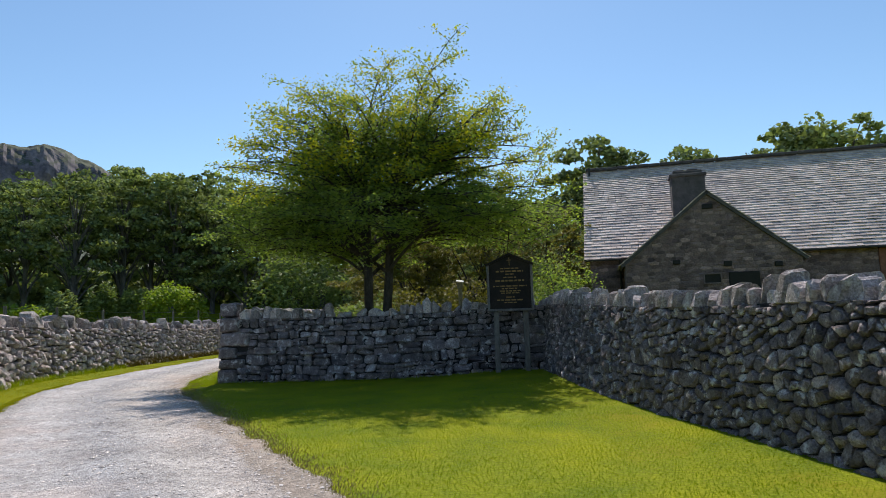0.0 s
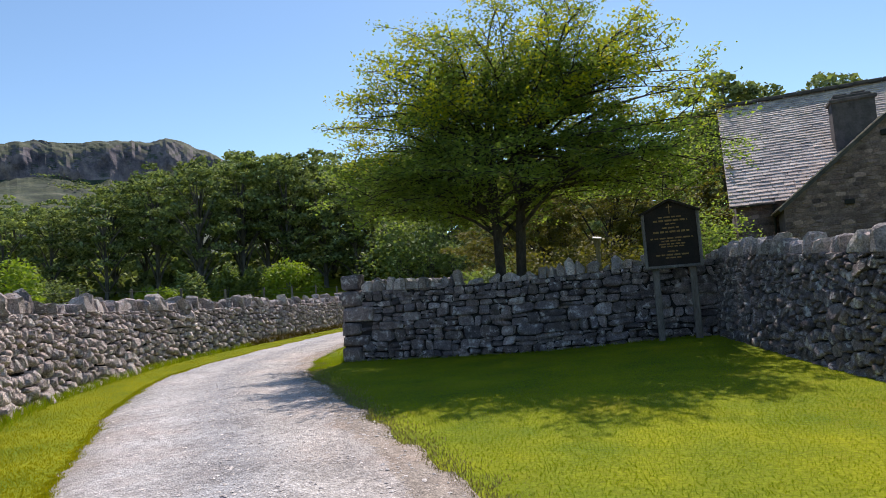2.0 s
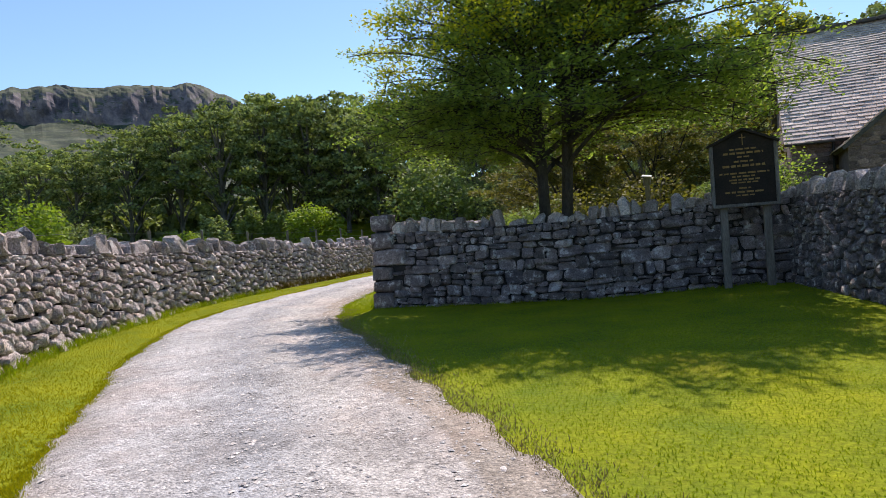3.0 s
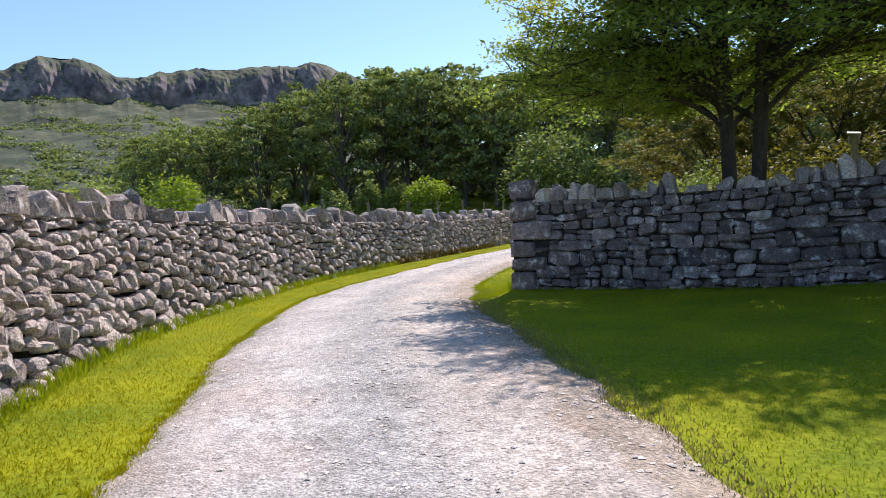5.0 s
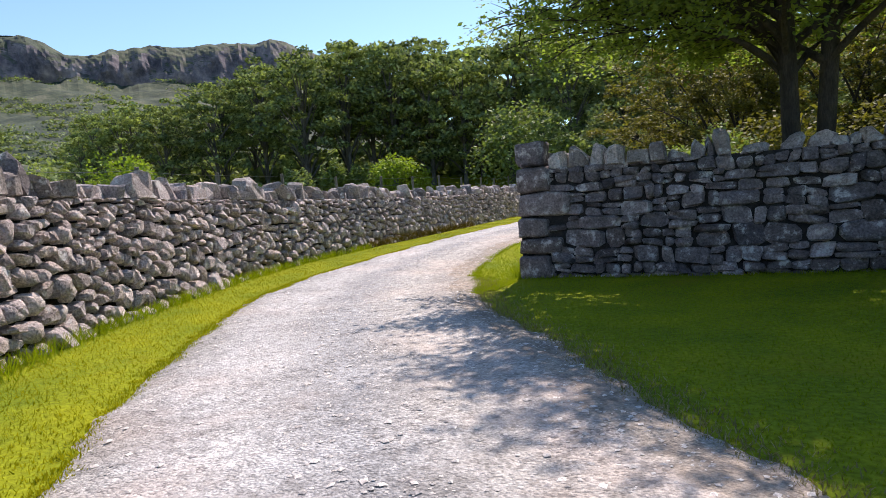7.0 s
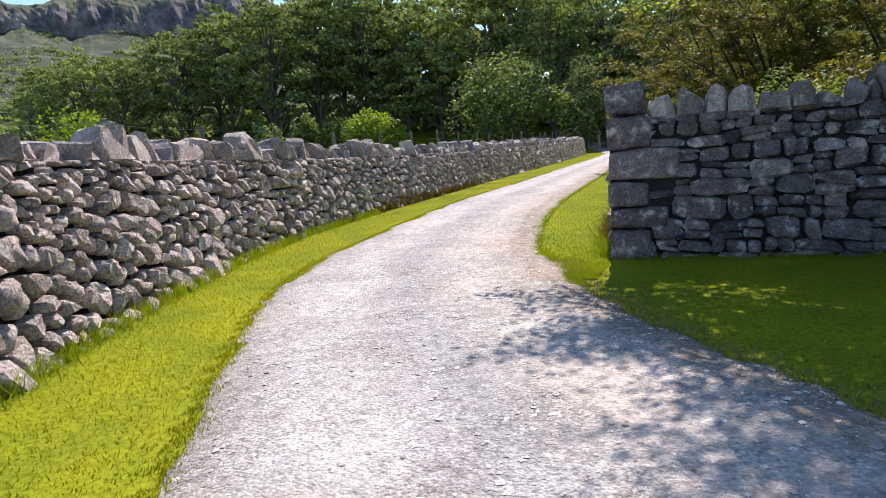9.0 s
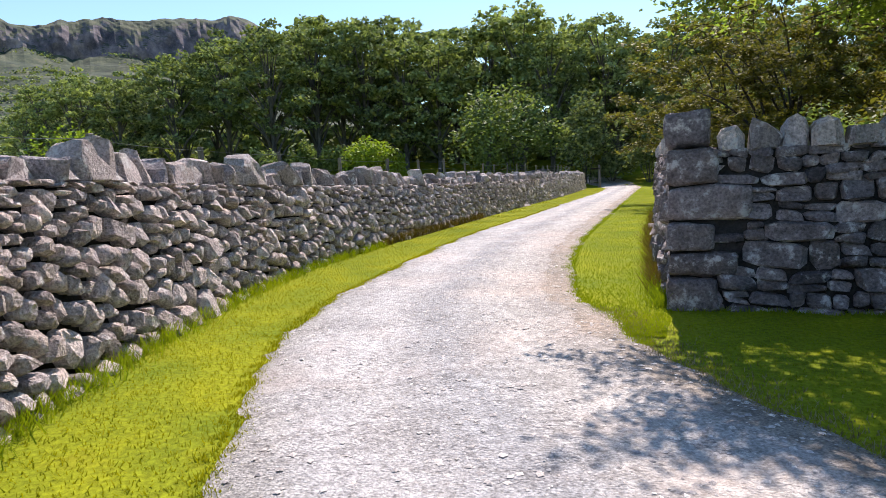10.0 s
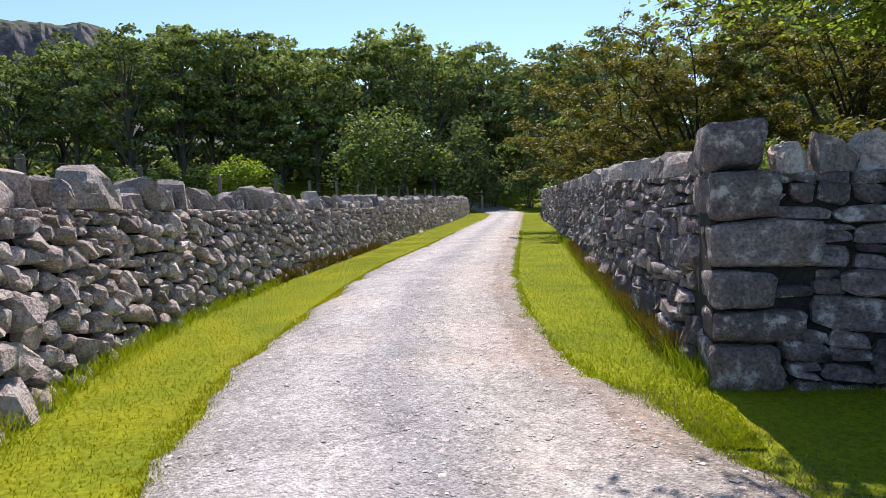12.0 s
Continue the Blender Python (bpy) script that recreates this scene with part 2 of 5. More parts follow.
def ground_z(x, y):
    """Height of the land: level round the lane, rising into the woods, up to the fell beyond."""
    d = math.hypot(x + 2, y)
    z = 0.09 * smooth_step(4, 8, x) * smooth_step(-6, 0, y) * (1 - smooth_step(10, 20, d))
    z -= 0.07 * (1 - smooth_step(2.5, 6.5, math.hypot(x - 1.5, y + 0.5)))
    z += 3.5 * smooth_step(56, 92, d) + 9 * smooth_step(80, 135, d)
    z += 8 * smooth_step(130, 420, d)
    z += 0.015 * noise.noise((x * 0.7, y * 0.7, 3)) + (1.5 * noise.noise((x * 0.03, y * 0.03, 1)) if d > 50 else 0) * smooth_step(50, 90, d)
    return z


def build_ground():
    verts, faces = [(0.0, -3.0, ground_z(0, -3))], []
    turns = 180
    radii = [0.5 * 1.072 ** k for k in range(126)]
    for r in radii:
        for k in range(turns):
            a = 2 * math.pi * k / turns
            x, y = r * math.sin(a), -3 + r * math.cos(a)
            verts.append((x, y, ground_z(x, y)))
    for k in range(turns):
        faces.append((0, 1 + (k + 1) % turns, 1 + k))
    for i in range(len(radii) - 1):
        for k in range(turns):
            a, b = 1 + i * turns + k, 1 + i * turns + (k + 1) % turns
            faces.append((a, b, b + turns, a + turns))
    g = mesh_object("ground", verts, faces, grass_ground, smooth=True)
    tagged(g, "sunlit short green grass over gently rising land", "ground", kind="structure")


ROAD_L, ROAD_R = Line(ROAD_LEFT), Line(ROAD_RIGHT)


def road_place(u, w):
    """A point of the lane's surface: u along, w across from its left edge to its right."""
    a, b = ROAD_L.at(u * ROAD_L.length)[0], ROAD_R.at(u * ROAD_R.length)[0]
    p = a.lerp(b, w)
    edge = min(w, 1 - w) * (b - a).length
    ragged = 0.16 * noise.noise((p.x * 1.2, p.y * 1.2, 9)) + 0.10 * noise.noise((p.x * 6, p.y * 6, 4))
    z = ground_z(p.x, p.y) + 0.016 + 0.034 * math.tanh((edge + ragged - 0.05) * 6)
    z -= 0.018 * (math.exp(-((w - 0.28) / 0.1) ** 2) + math.exp(-((w - 0.74) / 0.1) ** 2))
    p.z = z + 0.008 * noise.noise((p.x * 3, p.y * 3, 2)) + 0.006 * noise.noise((p.x * 9, p.y * 9, 5))
    return p


def build_road():
    n, across = 520, 26
    verts = [road_place(i / n, -0.06 + 1.12 * j / across) for i in range(n + 1) for j in range(across + 1)]
    w = across + 1
    faces = [(i * w + j, i * w + j + 1, (i + 1) * w + j + 1, (i + 1) * w + j) for i in range(n) for j in range(across)]
    road = mesh_object("road", verts, faces, gravel, smooth=True)
    track = road.data.attributes.new("across", "FLOAT", "POINT")
    track.data.foreach_set("value", [-0.06 + 1.12 * (k % w) / across for k in range(len(verts))])
    tagged(road, "pale dry gravel lane with loose stones", "road", kind="structure")


build_ground()
build_road()

# ---- dry stone walls ----


def cells(seeds, box):
    """The cell of each seed in the plane, clipped to the box (s0, s1, z0, z1) round it."""
    grid = {}
    for k, (s, z) in enumerate(seeds):
        grid.setdefault((int(s // 0.5), int(z // 0.5)), []).append(k)
    out = []
    for k, (s, z) in enumerate(seeds):
        s0, s1, z0, z1 = box
        poly = [(max(s0, s - 0.5), max(z0, z - 0.4)), (min(s1, s + 0.5), max(z0, z - 0.4)), (min(s1, s + 0.5), min(z1, z + 0.4)), (max(s0, s - 0.5), min(z1, z + 0.4))]
        gs, gz = int(s // 0.5), int(z // 0.5)
        near = [q for i in (-1, 0, 1) for j in (-1, 0, 1) for q in grid.get((gs + i, gz + j), ()) if q != k]
        near.sort(key=lambda q: (seeds[q][0] - s) ** 2 + (seeds[q][1] - z) ** 2)
        for q in near[:16]:
            ds, dz = seeds[q][0] - s, seeds[q][1] - z
            mid = (ds * (s + seeds[q][0]) + dz * (z + seeds[q][1])) / 2
            kept = []
            for i in range(len(poly)):
                p, r = poly[i - 1], poly[i]
                dp, dr = ds * p[0] + dz * p[1] - mid, ds * r[0] + dz * r[1] - mid
                if (dp <= 0) != (dr <= 0):
                    f = dp / (dp - dr)
                    kept.append((p[0] + f * (r[0] - p[0]), p[1] + f * (r[1] - p[1])))
                if dr <= 0:
                    kept.append(r)
            poly = kept
            if len(poly) < 3:
                break
        out.append(poly if len(poly) >= 3 else None)
    return out


def courses(s0, s1, z0, z1, sizes, rnd):
    """Outlines (s, z) of squarish stones laid in wavering courses, with small stones packed between."""
    out, z = [], z0
    seed = rnd.uniform(0, 90)

    def level(s, row_z):
        return row_z + 0.09 * noise.noise((s * 0.9, row_z * 3, seed)) + 0.035 * noise.noise((s * 2.6, row_z * 3, seed))

    while z < z1 + 0.1:
        f = min(1.0, max(0.0, z / z1))
        hh = sizes[1] * (1.4 - 0.55 * f) * rnd.uniform(0.65, 1.45)
        s = s0 + rnd.uniform(-0.2, 0.0)
        while s < s1:
            w = sizes[0] * 0.35 + hh * rnd.choice((0.35, 0.55, 0.8, 1.0, 1.3, 1.7, 2.2))
            a, b = max(s, s0), min(s + w, s1)
            cuts = [0.0, 1.0]
            if rnd.random() < (0.45 if hh > sizes[1] * 1.1 else 0.14):
                cuts = [0.0, rnd.uniform(0.35, 0.68), 1.0]
            if b - a > 0.05:
                for u, v in zip(cuts, cuts[1:]):
                    q = []
                    lean = rnd.uniform(-0.18, 0.18) * hh
                    for x, t in ((a, u), (b, u), (b, v), (a, v)):
                        lo, hi = level(x, z), level(x, z + hh)
                        q.append((x + lean * (t - 0.5) + rnd.uniform(-0.035, 0.035), lo + (hi - lo) * t + rnd.uniform(-0.028, 0.028)))
                    if b - a > 0.16 and rnd.random() < 0.6:
                        k = rnd.uniform(0.3, 0.7)
                        q.insert(3, (q[2][0] + (q[3][0] - q[2][0]) * k, q[2][1] + (q[3][1] - q[2][1]) * k + rnd.uniform(0.0, 0.025)))
                    out.append(q)
            s += w
        z += hh
    return out


def stone_shape(poly, rnd, proud=(0.02, 0.085), gap=0.012, tip=(-0.55, 0.25), body=(0.25, 0.68, 0.86), lean=0.4):
    """A rough stone on its outline (s, z): verts as (s, z, out of the wall), and faces."""
    # drop outline corners that lie close together
    kept = []
    for p in poly:
        if not kept or math.hypot(p[0] - kept[-1][0], p[1] - kept[-1][1]) > 0.03:
            kept.append(p)
    if len(kept) > 3 and math.hypot(kept[0][0] - kept[-1][0], kept[0][1] - kept[-1][1]) < 0.03:
        kept.pop()
    if len(kept) < 3:
        return None
    cs, cz = sum(p[0] for p in kept) / len(kept), sum(p[1] for p in kept) / len(kept)
    size = math.sqrt(sum(math.hypot(p[0] - cs, p[1] - cz) ** 2 for p in kept) / len(kept))
    if size < 0.03:
        return None
    shrink = max(0.6, 1 - gap / size)
    kept = [(cs + (p[0] - cs) * shrink, cz + (p[1] - cz) * shrink) for p in kept]
    n = len(kept)
    ring = []
    for i in range(n):
        p, q = kept[i], kept[(i + 1) % n]
        cut = rnd.uniform(0.1, 0.32)
        ring.append((p[0] + (q[0] - p[0]) * cut, p[1] + (q[1] - p[1]) * cut))
        cut = rnd.uniform(0.68, 0.9)
        ring.append((p[0] + (q[0] - p[0]) * cut, p[1] + (q[1] - p[1]) * cut))
    out = rnd.uniform(*proud) * (0.5 + 4 * size)
    ts, tz = rnd.uniform(-lean, lean), rnd.uniform(*tip)
    verts, faces = [], []
    for s, z in ring:
        verts.append((s, z, -0.07))
    for s, z in ring:
        verts.append((s, z, out * body[0] + rnd.uniform(-0.008, 0.008)))
    inner = rnd.uniform(body[1], body[2])
    for s, z in kept:
        es, ez = (s - cs) * inner * rnd.uniform(0.85, 1.1), (z - cz) * inner * rnd.uniform(0.85, 1.1)
        verts.append((cs + es, cz + ez, max(0.01, out + ts * es + tz * ez + rnd.uniform(-0.012, 0.012))))
    m = 2 * n
    for i in range(m):
        j = (i + 1) % m
        faces.append((i, j, m + j, m + i))
    for i in range(n):
        # ring points 2i (after corner i) and 2i-1 (before it) both belong to corner i
        a, b, c = m + 2 * i, m + 2 * i + 1, m + (2 * i - 1) % m
        faces.append((c, a, 2 * m + i))
        faces.append((a, b, 2 * m + (i + 1) % n, 2 * m + i))
    faces.append(tuple(2 * m + i for i in range(n)))
    return verts, faces


def wall(name, points, height, thick, batter, side, seed, label, mat, sizes, pieces, cope, start=0.0, base=-0.12, skip=None, coarse_from=1e9, loose=0.3, proud=(0.02, 0.085), flat=1.3, rounded=1.0, tip=(-0.55, 0.25), gap=0.013, coursed=False, deep=0.035, body=(0.25, 0.68, 0.86), lean=0.4):
    """A dry stone wall along its foot in the plan. side: +1 where the seen face is on the right of the way along the points.
    height(s): the top of the rubble. pieces: the stretch of s whose stones are parts of their own."""
    rnd = random.Random(seed)
    line = Line(points)
    wall_ob = empty(name, (0, 0, 0), label, "wall", kind="structure")

    def place(s, z, out):
        p, t = line.at(min(max(s, 0), line.length))
        nrm = Vector((t.y, -t.x, 0)) * side
        p = p + t * (s - min(max(s, 0), line.length))
        return p + nrm * (out - batter * z) + Vector((0, 0, z + ground_z(p.x, p.y)))

    # core, coloured near black as shade for the gaps
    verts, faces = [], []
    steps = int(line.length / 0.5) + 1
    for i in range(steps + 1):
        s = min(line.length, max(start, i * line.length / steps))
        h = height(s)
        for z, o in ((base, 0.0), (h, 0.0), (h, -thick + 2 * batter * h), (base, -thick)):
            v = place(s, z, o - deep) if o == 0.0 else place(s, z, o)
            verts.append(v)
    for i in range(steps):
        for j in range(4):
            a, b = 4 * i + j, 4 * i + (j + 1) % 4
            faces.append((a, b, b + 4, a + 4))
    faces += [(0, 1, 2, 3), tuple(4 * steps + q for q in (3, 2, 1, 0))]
    mesh_object("core", verts, faces, wall_core_shade, wall_ob)

    # face stones
    top = max(height(s) for s in np.linspace(0, line.length, 40))
    seeds = []
    z = base
    while z < top + 0.1:
        f = min(1.0, max(0.0, z / top))
        hh = sizes[1] * (1.25 - 0.45 * f) * rnd.uniform(0.8, 1.2)
        s = start + rnd.uniform(-0.2, 0.1)
        while s < line.length + 0.2:
            w = sizes[0] * rnd.choice((0.45, 0.6, 0.75, 0.9, 1.1, 1.4, 1.9)) * (1.15 - 0.3 * f) * (1.5 if s > coarse_from else 1)
            if rnd.random() > (0.16 if loose > 0.45 else 0.09):
                if w < sizes[0] * 0.8 and rnd.random() < 0.4:
                    seeds.append((s + w / 2, z + hh * 0.25))
                    seeds.append((s + w / 2 + rnd.uniform(-0.03, 0.03), z + hh * 0.75))
                else:
                    seeds.append((s + w / 2, z + hh / 2 + rnd.uniform(-loose, loose) * hh))
            s += w
        z += hh
    rest_v, rest_f, rest_s, count = [], [], [], 0
    if coursed:
        laid = courses(start, line.length, base, top, sizes, rnd)
        seeds = [(sum(p[0] for p in q) / len(q), sum(p[1] for p in q) / len(q)) for q in laid]
        flat = 1.0
    flattened = [(a, b * flat) for a, b in seeds]
    for (s, z), poly in zip(seeds, laid if coursed else cells(flattened, (start, line.length, base * flat, 9.0))):
        if poly is None:
            continue
        poly = [(a, b / flat) for a, b in poly]
        h = height(s)
        if min(q[1] for q in poly) > h - 0.04 or (skip and skip(s, z)):
            continue
        poly = [(a, min(b, h + 0.01)) for a, b in poly]
        made = stone_shape(poly, rnd, proud, gap, tip, body, lean)
        if not made:
            continue
        v = [place(*q) for q in made[0]]
        soft_edge = rnd.random() < rounded
        f = made[1] if side < 0 else [tuple(reversed(q)) for q in made[1]]
        if pieces[0] <= s <= pieces[1] and count < 300:
            mesh_object("stone", v, f, mat, wall_ob, smooth=soft_edge)
            count += 1
        else:
            k = len(rest_v)
            rest_v += v
            rest_f += [tuple(q + k for q in g) for g in f]
            rest_s += [soft_edge] * len(f)
    if rest_v:
        rubble = mesh_object("rubble", rest_v, rest_f, mat, wall_ob)
        rubble.data.polygons.foreach_set("use_smooth", rest_s)
        rubble["kind"] = "stuff"

    # coping of stones set on edge
    s, count = start + cope.get("from", 0.0), 0
    rest_v, rest_f = [], []
    while s < line.length:
        w = rnd.uniform(*cope["width"])
        if s > coarse_from:
            w *= 1.6
        hh = rnd.uniform(*cope["height"]) * (0.75 if rnd.random() < cope.get("low", 0.2) else 1.0)
        lean = rnd.gauss(cope["lean"], cope.get("tilt", 0.08)) * hh
        h = height(s) - 0.02
        r = rnd.random()
        if r < 0.4:
            crest = [(1.0, 0.6), (0.82, 0.92), (0.5, 1.0), (0.2, 0.9), (0.0, 0.62)]
        elif r < 0.7:
            crest = [(1.0, 0.75), (0.92, 0.97), (0.55, 1.0), (0.1, 0.94), (0.0, 0.78)]
        else:
            crest = [(1.0, 0.4), (0.88, 0.62), (0.5, 0.86), (0.16, 1.0), (0.0, 0.74)]
            if rnd.random() < 0.5:
                crest = [(1 - p, q) for p, q in reversed(crest)]
        prof = [(0, 0), (w, 0)] + [(w * (p + rnd.uniform(-0.07, 0.07)), hh * (q + rnd.uniform(-0.07, 0.05))) for p, q in crest]
        wild = cope.get("wild", 0.4)
        front, back_o = rnd.uniform(-0.02 - 0.06 * wild, 0.05 + 0.05 * wild), -thick + 2 * batter * h + rnd.uniform(-0.02, 0.06)
        v = []
        cs, turn, seed_n = w / 2 + rnd.uniform(-0.3, 0.3) * w * wild, rnd.gauss(0, 0.3 * wild), rnd.uniform(0, 90)
        chin, shrug = rnd.uniform(0.45, 0.85), rnd.uniform(0.04, 0.05 + 0.09 * wild)
        for depth, sc in ((front, chin), (front - shrug, 1.0), (back_o + 0.06, 1.0), (back_o, 0.7)):
            for a, b in prof:
                aa = cs + (a - cs) * sc * 0.98
                bb = b * (0.45 + 0.55 * sc) + (0.02 if sc < 1 else 0)
                push = noise.noise_vector((aa * 6 + seed_n, bb * 6, depth * 4)) * 0.07 * wild
                v.append(place(s + aa + lean * (b / hh) + push.x, h + bb + push.y * (b > 0), depth + turn * (aa - w / 2) + push.z * 1.3))
        n = len(prof)
        f = [tuple(range(n)), tuple(reversed(range(3 * n, 4 * n)))]
        for r in range(3):
            for i in range(n):
                j = (i + 1) % n
                f.append((r * n + j, r * n + i, (r + 1) * n + i, (r + 1) * n + j))
        if side > 0:
            f = [tuple(reversed(q)) for q in f]
        if pieces[0] <= s <= pieces[1] and count < 120:
            mesh_object("coping_stone", v, f, stone_cope, wall_ob, smooth=cope.get("smooth", False))
            count += 1
        else:
            k = len(rest_v)
            rest_v += v
            rest_f += [tuple(q + k for q in g) for g in f]
        s += w * rnd.uniform(0.97, 1.03) + (rnd.uniform(0.05, 0.16) if rnd.random() < cope.get("gaps", 0.0) else 0.004)
    if rest_v:
        mesh_object("coping_run", rest_v, rest_f, stone_cope, wall_ob, smooth=cope.get("smooth", False))["kind"] = "stuff"
    return wall_ob, line, place


FRONT = [(0, 0), (2.7, 0.12), (5.5, 0.32), (8.7, 0.66)]
RIGHT = [(8.15, 1.2), (8.32, 0.2), (8.7, -1.8), (9.4, -4.7), (10.3, -7.6), (11.0, -10), (11.9, -13.5), (13.0, -18), (14, -24)]
LANE = [(0, 0), (-0.3, 2.5), (-0.75, 7), (-1.4, 15), (-2.3, 25), (-3.6, 37)]

QUOINS = [(-0.16, 0.27, 0.44, 0.62), (0.27, 0.53, 0.6, 0.4), (0.53, 0.84, 0.4, 0.66), (0.84, 1.21, 0.72, 0.44), (1.21, 1.6, 0.46, 0.6)]


def in_quoin(column):
    return lambda s, z: any(q[0] <= z < q[1] and s < q[column] + 0.0 for q in QUOINS)


wall("wall_west", LEFT_WALL, lambda s: 1.63 - 0.32 * smooth_step(17, 44, s), 0.62, 0.1, 1, 11, "weathered grey dry stone wall with upright coping stones", stone_warm_lit, (0.195, 0.155), (17.5, 26.5), {"width": (0.15, 0.46), "height": (0.2, 0.44), "lean": -0.28, "low": 0.4, "wild": 1.0, "tilt": 0.26}, coarse_from=50, loose=0.5, proud=(0.05, 0.13), flat=1.0, rounded=0.28, tip=(-0.5, 0.3), gap=0.037, deep=0.19, body=(0.45, 0.5, 0.74), lean=0.3)
front_wall, _, front_place = wall("wall_front", FRONT, lambda s: 1.62 - 0.05 * s / 8, 0.6, 0.085, 1, 12, "shaded dry stone wall with jagged upright coping and squared corner blocks", stone_grey_shade, (0.2, 0.148), (0, 9), {"width": (0.13, 0.34), "height": (0.17, 0.4), "lean": 0.03, "low": 0.45, "gaps": 0.1, "from": 0.48, "wild": 0.7, "tilt": 0.14}, skip=in_quoin(2), rounded=0.5, gap=0.008, proud=(0.012, 0.06), coursed=True, deep=0.03)
wall("wall_east", RIGHT, lambda s: 1.58 - 0.12 * smooth_step(2, 9, s), 0.6, 0.1, 1, 13, "shaded grey dry stone wall of rounded stones with upright coping", stone_grey_shade, (0.165, 0.13), (0, 12.5), {"width": (0.12, 0.27), "height": (0.2, 0.38), "lean": 0.12, "low": 0.4, "gaps": 0.12, "wild": 0.5, "tilt": 0.14}, loose=0.44, flat=1.1, rounded=0.45, gap=0.014, deep=0.045, proud=(0.02, 0.06), tip=(-0.35, 0.25), lean=0.25)
wall("wall_lane", LANE, lambda s: 1.66, 0.6, 0.06, -1, 14, "grey stone wall along the lane with level coping", stone_grey_shade, (0.2, 0.15), (0, 14), {"width": (0.3, 0.6), "height": (0.24, 0.29), "lean": 0.0, "low": 0.0, "from": 0.25}, start=0.25, skip=in_quoin(3), rounded=0.5, gap=0.007, proud=(0.01, 0.05), coursed=True, deep=0.03)

# corner blocks
rnd = random.Random(21)
for z0, z1, w_front, w_lane in QUOINS + [(1.61, 1.97, 0.38, 0.46)]:
    bm = bmesh.new()
    zc = (z0 + z1) / 2
    size = Vector((w_front + 0.05, w_lane + 0.05, z1 - z0 - 0.016))
    m = pose(w_front / 2 - 0.005 + rnd.uniform(-0.02, 0.015), w_lane / 2 + 0.085 * zc - 0.047 + rnd.uniform(-0.015, 0.015), zc, rnd.uniform(-1, 1), rnd.uniform(-1, 1), rnd.uniform(-2, 2) + 2)
    bmesh.ops.create_cube(bm, size=1.0)
    bmesh.ops.subdivide_edges(bm, edges=bm.edges[:], cuts=6, use_grid_fill=True)
    off = rnd.uniform(0, 50)
    for v in bm.verts:
        p = Vector((v.co.x * size.x, v.co.y * size.y, v.co.z * size.z))
        r = 0.05
        inner = Vector([max(-size[i] / 2 + r, min(size[i] / 2 - r, p[i])) for i in range(3)])
        if (p - inner).length > 1e-6:
            p = inner + (p - inner).normalized() * r
        p += noise.noise_vector(p * 3.5 + Vector((off, 0, 0))) * 0.042 + noise.noise_vector(p * 14.0 + Vector((off, 0, 0))) * 0.012
        v.co = m @ p
    for f in bm.faces:
        f.smooth = True
    part("corner_block", bm, stone_grey_shade, front_wall)

# ---- more materials ----
bark = surface("bark", (0.028, 0.024, 0.02), (0.08, 0.068, 0.056), 7, 50, 0.95, 0.9, 0.03, None, None, (1, 1, 0.25))
straw_mat = leafage("dry_straw", (0.16, 0.13, 0.06), (0.42, 0.36, 0.2), 0.15, 0.4, 2.0, 0.8, 0.05)
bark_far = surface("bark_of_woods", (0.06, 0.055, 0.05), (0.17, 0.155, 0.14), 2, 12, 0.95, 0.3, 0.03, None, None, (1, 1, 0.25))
leaf_main = leafage("leaves_thorn", (0.09, 0.155, 0.06), (0.34, 0.43, 0.11), 0.62, 0.5, 0.7)
# yellower, lighter thorn leaf: sunlight on the crown's top put into its colour
leaf_sunlit = leafage("leaves_sunlit_tips", (0.22, 0.28, 0.03), (0.62, 0.57, 0.04), 0.5, 0.4, 0.9)
leaf_olive = leafage("leaves_olive", (0.06, 0.066, 0.022), (0.25, 0.225, 0.055), 0.4, 0.5, 0.5)
leaf_oak = leafage("leaves_oak", (0.036, 0.066, 0.034), (0.47, 0.55, 0.25), 0.28, 0.4, 0.12, 0.8, 0.04)
leaf_dark = leafage("leaves_dark", (0.03, 0.054, 0.032), (0.37, 0.44, 0.21), 0.28, 0.4, 0.12, 0.8, 0.04)
leaf_bright = leafage("leaves_bright", (0.15, 0.24, 0.03), (0.31, 0.4, 0.07), 0.4, 0.5, 0.5)
leaf_pale = leafage("leaves_pale", (0.07, 0.11, 0.045), (0.32, 0.4, 0.15), 0.35, 0.5, 0.4)
slate = surface("stone_slate", (0.44, 0.378, 0.345), (0.69, 0.605, 0.55), 1.2, 18, 0.85, 0.5, 0.01, [(0, (0.75, 0.75, 0.78)), (0.5, (1, 0.98, 0.96)), (1, (1.2, 1.15, 1.1))], ((0.5, 0.5, 0.46), 3.0, 0.6, 0.72))
house_stone = surface("house_stone", (0.162, 0.118, 0.12), (0.3, 0.225, 0.225), 2.5, 20, 0.9, 0.6, 0.02, STONE_TINTS)
mortar = surface("lime_mortar", (0.135, 0.102, 0.102), (0.21, 0.162, 0.16), 2.5, 30, 0.95, 0.4, 0.01)
ridge_mat = surface("ridge_stone", (0.05, 0.048, 0.05), (0.11, 0.1, 0.1), 3, 25, 0.8, 0.5, 0.01)
dark_metal = surface("cast_iron", (0.012, 0.012, 0.013), (0.03, 0.03, 0.03), 4, 30, 0.5, 0.1, 0.002)
dark_void = surface("dark_opening", (0.008, 0.008, 0.008), (0.014, 0.013, 0.012), 4, 30, 0.6, 0.1, 0.002)
white_paint = surface("white_paint", (0.36, 0.36, 0.34), (0.5, 0.5, 0.47), 4, 30, 0.6, 0.1, 0.002)
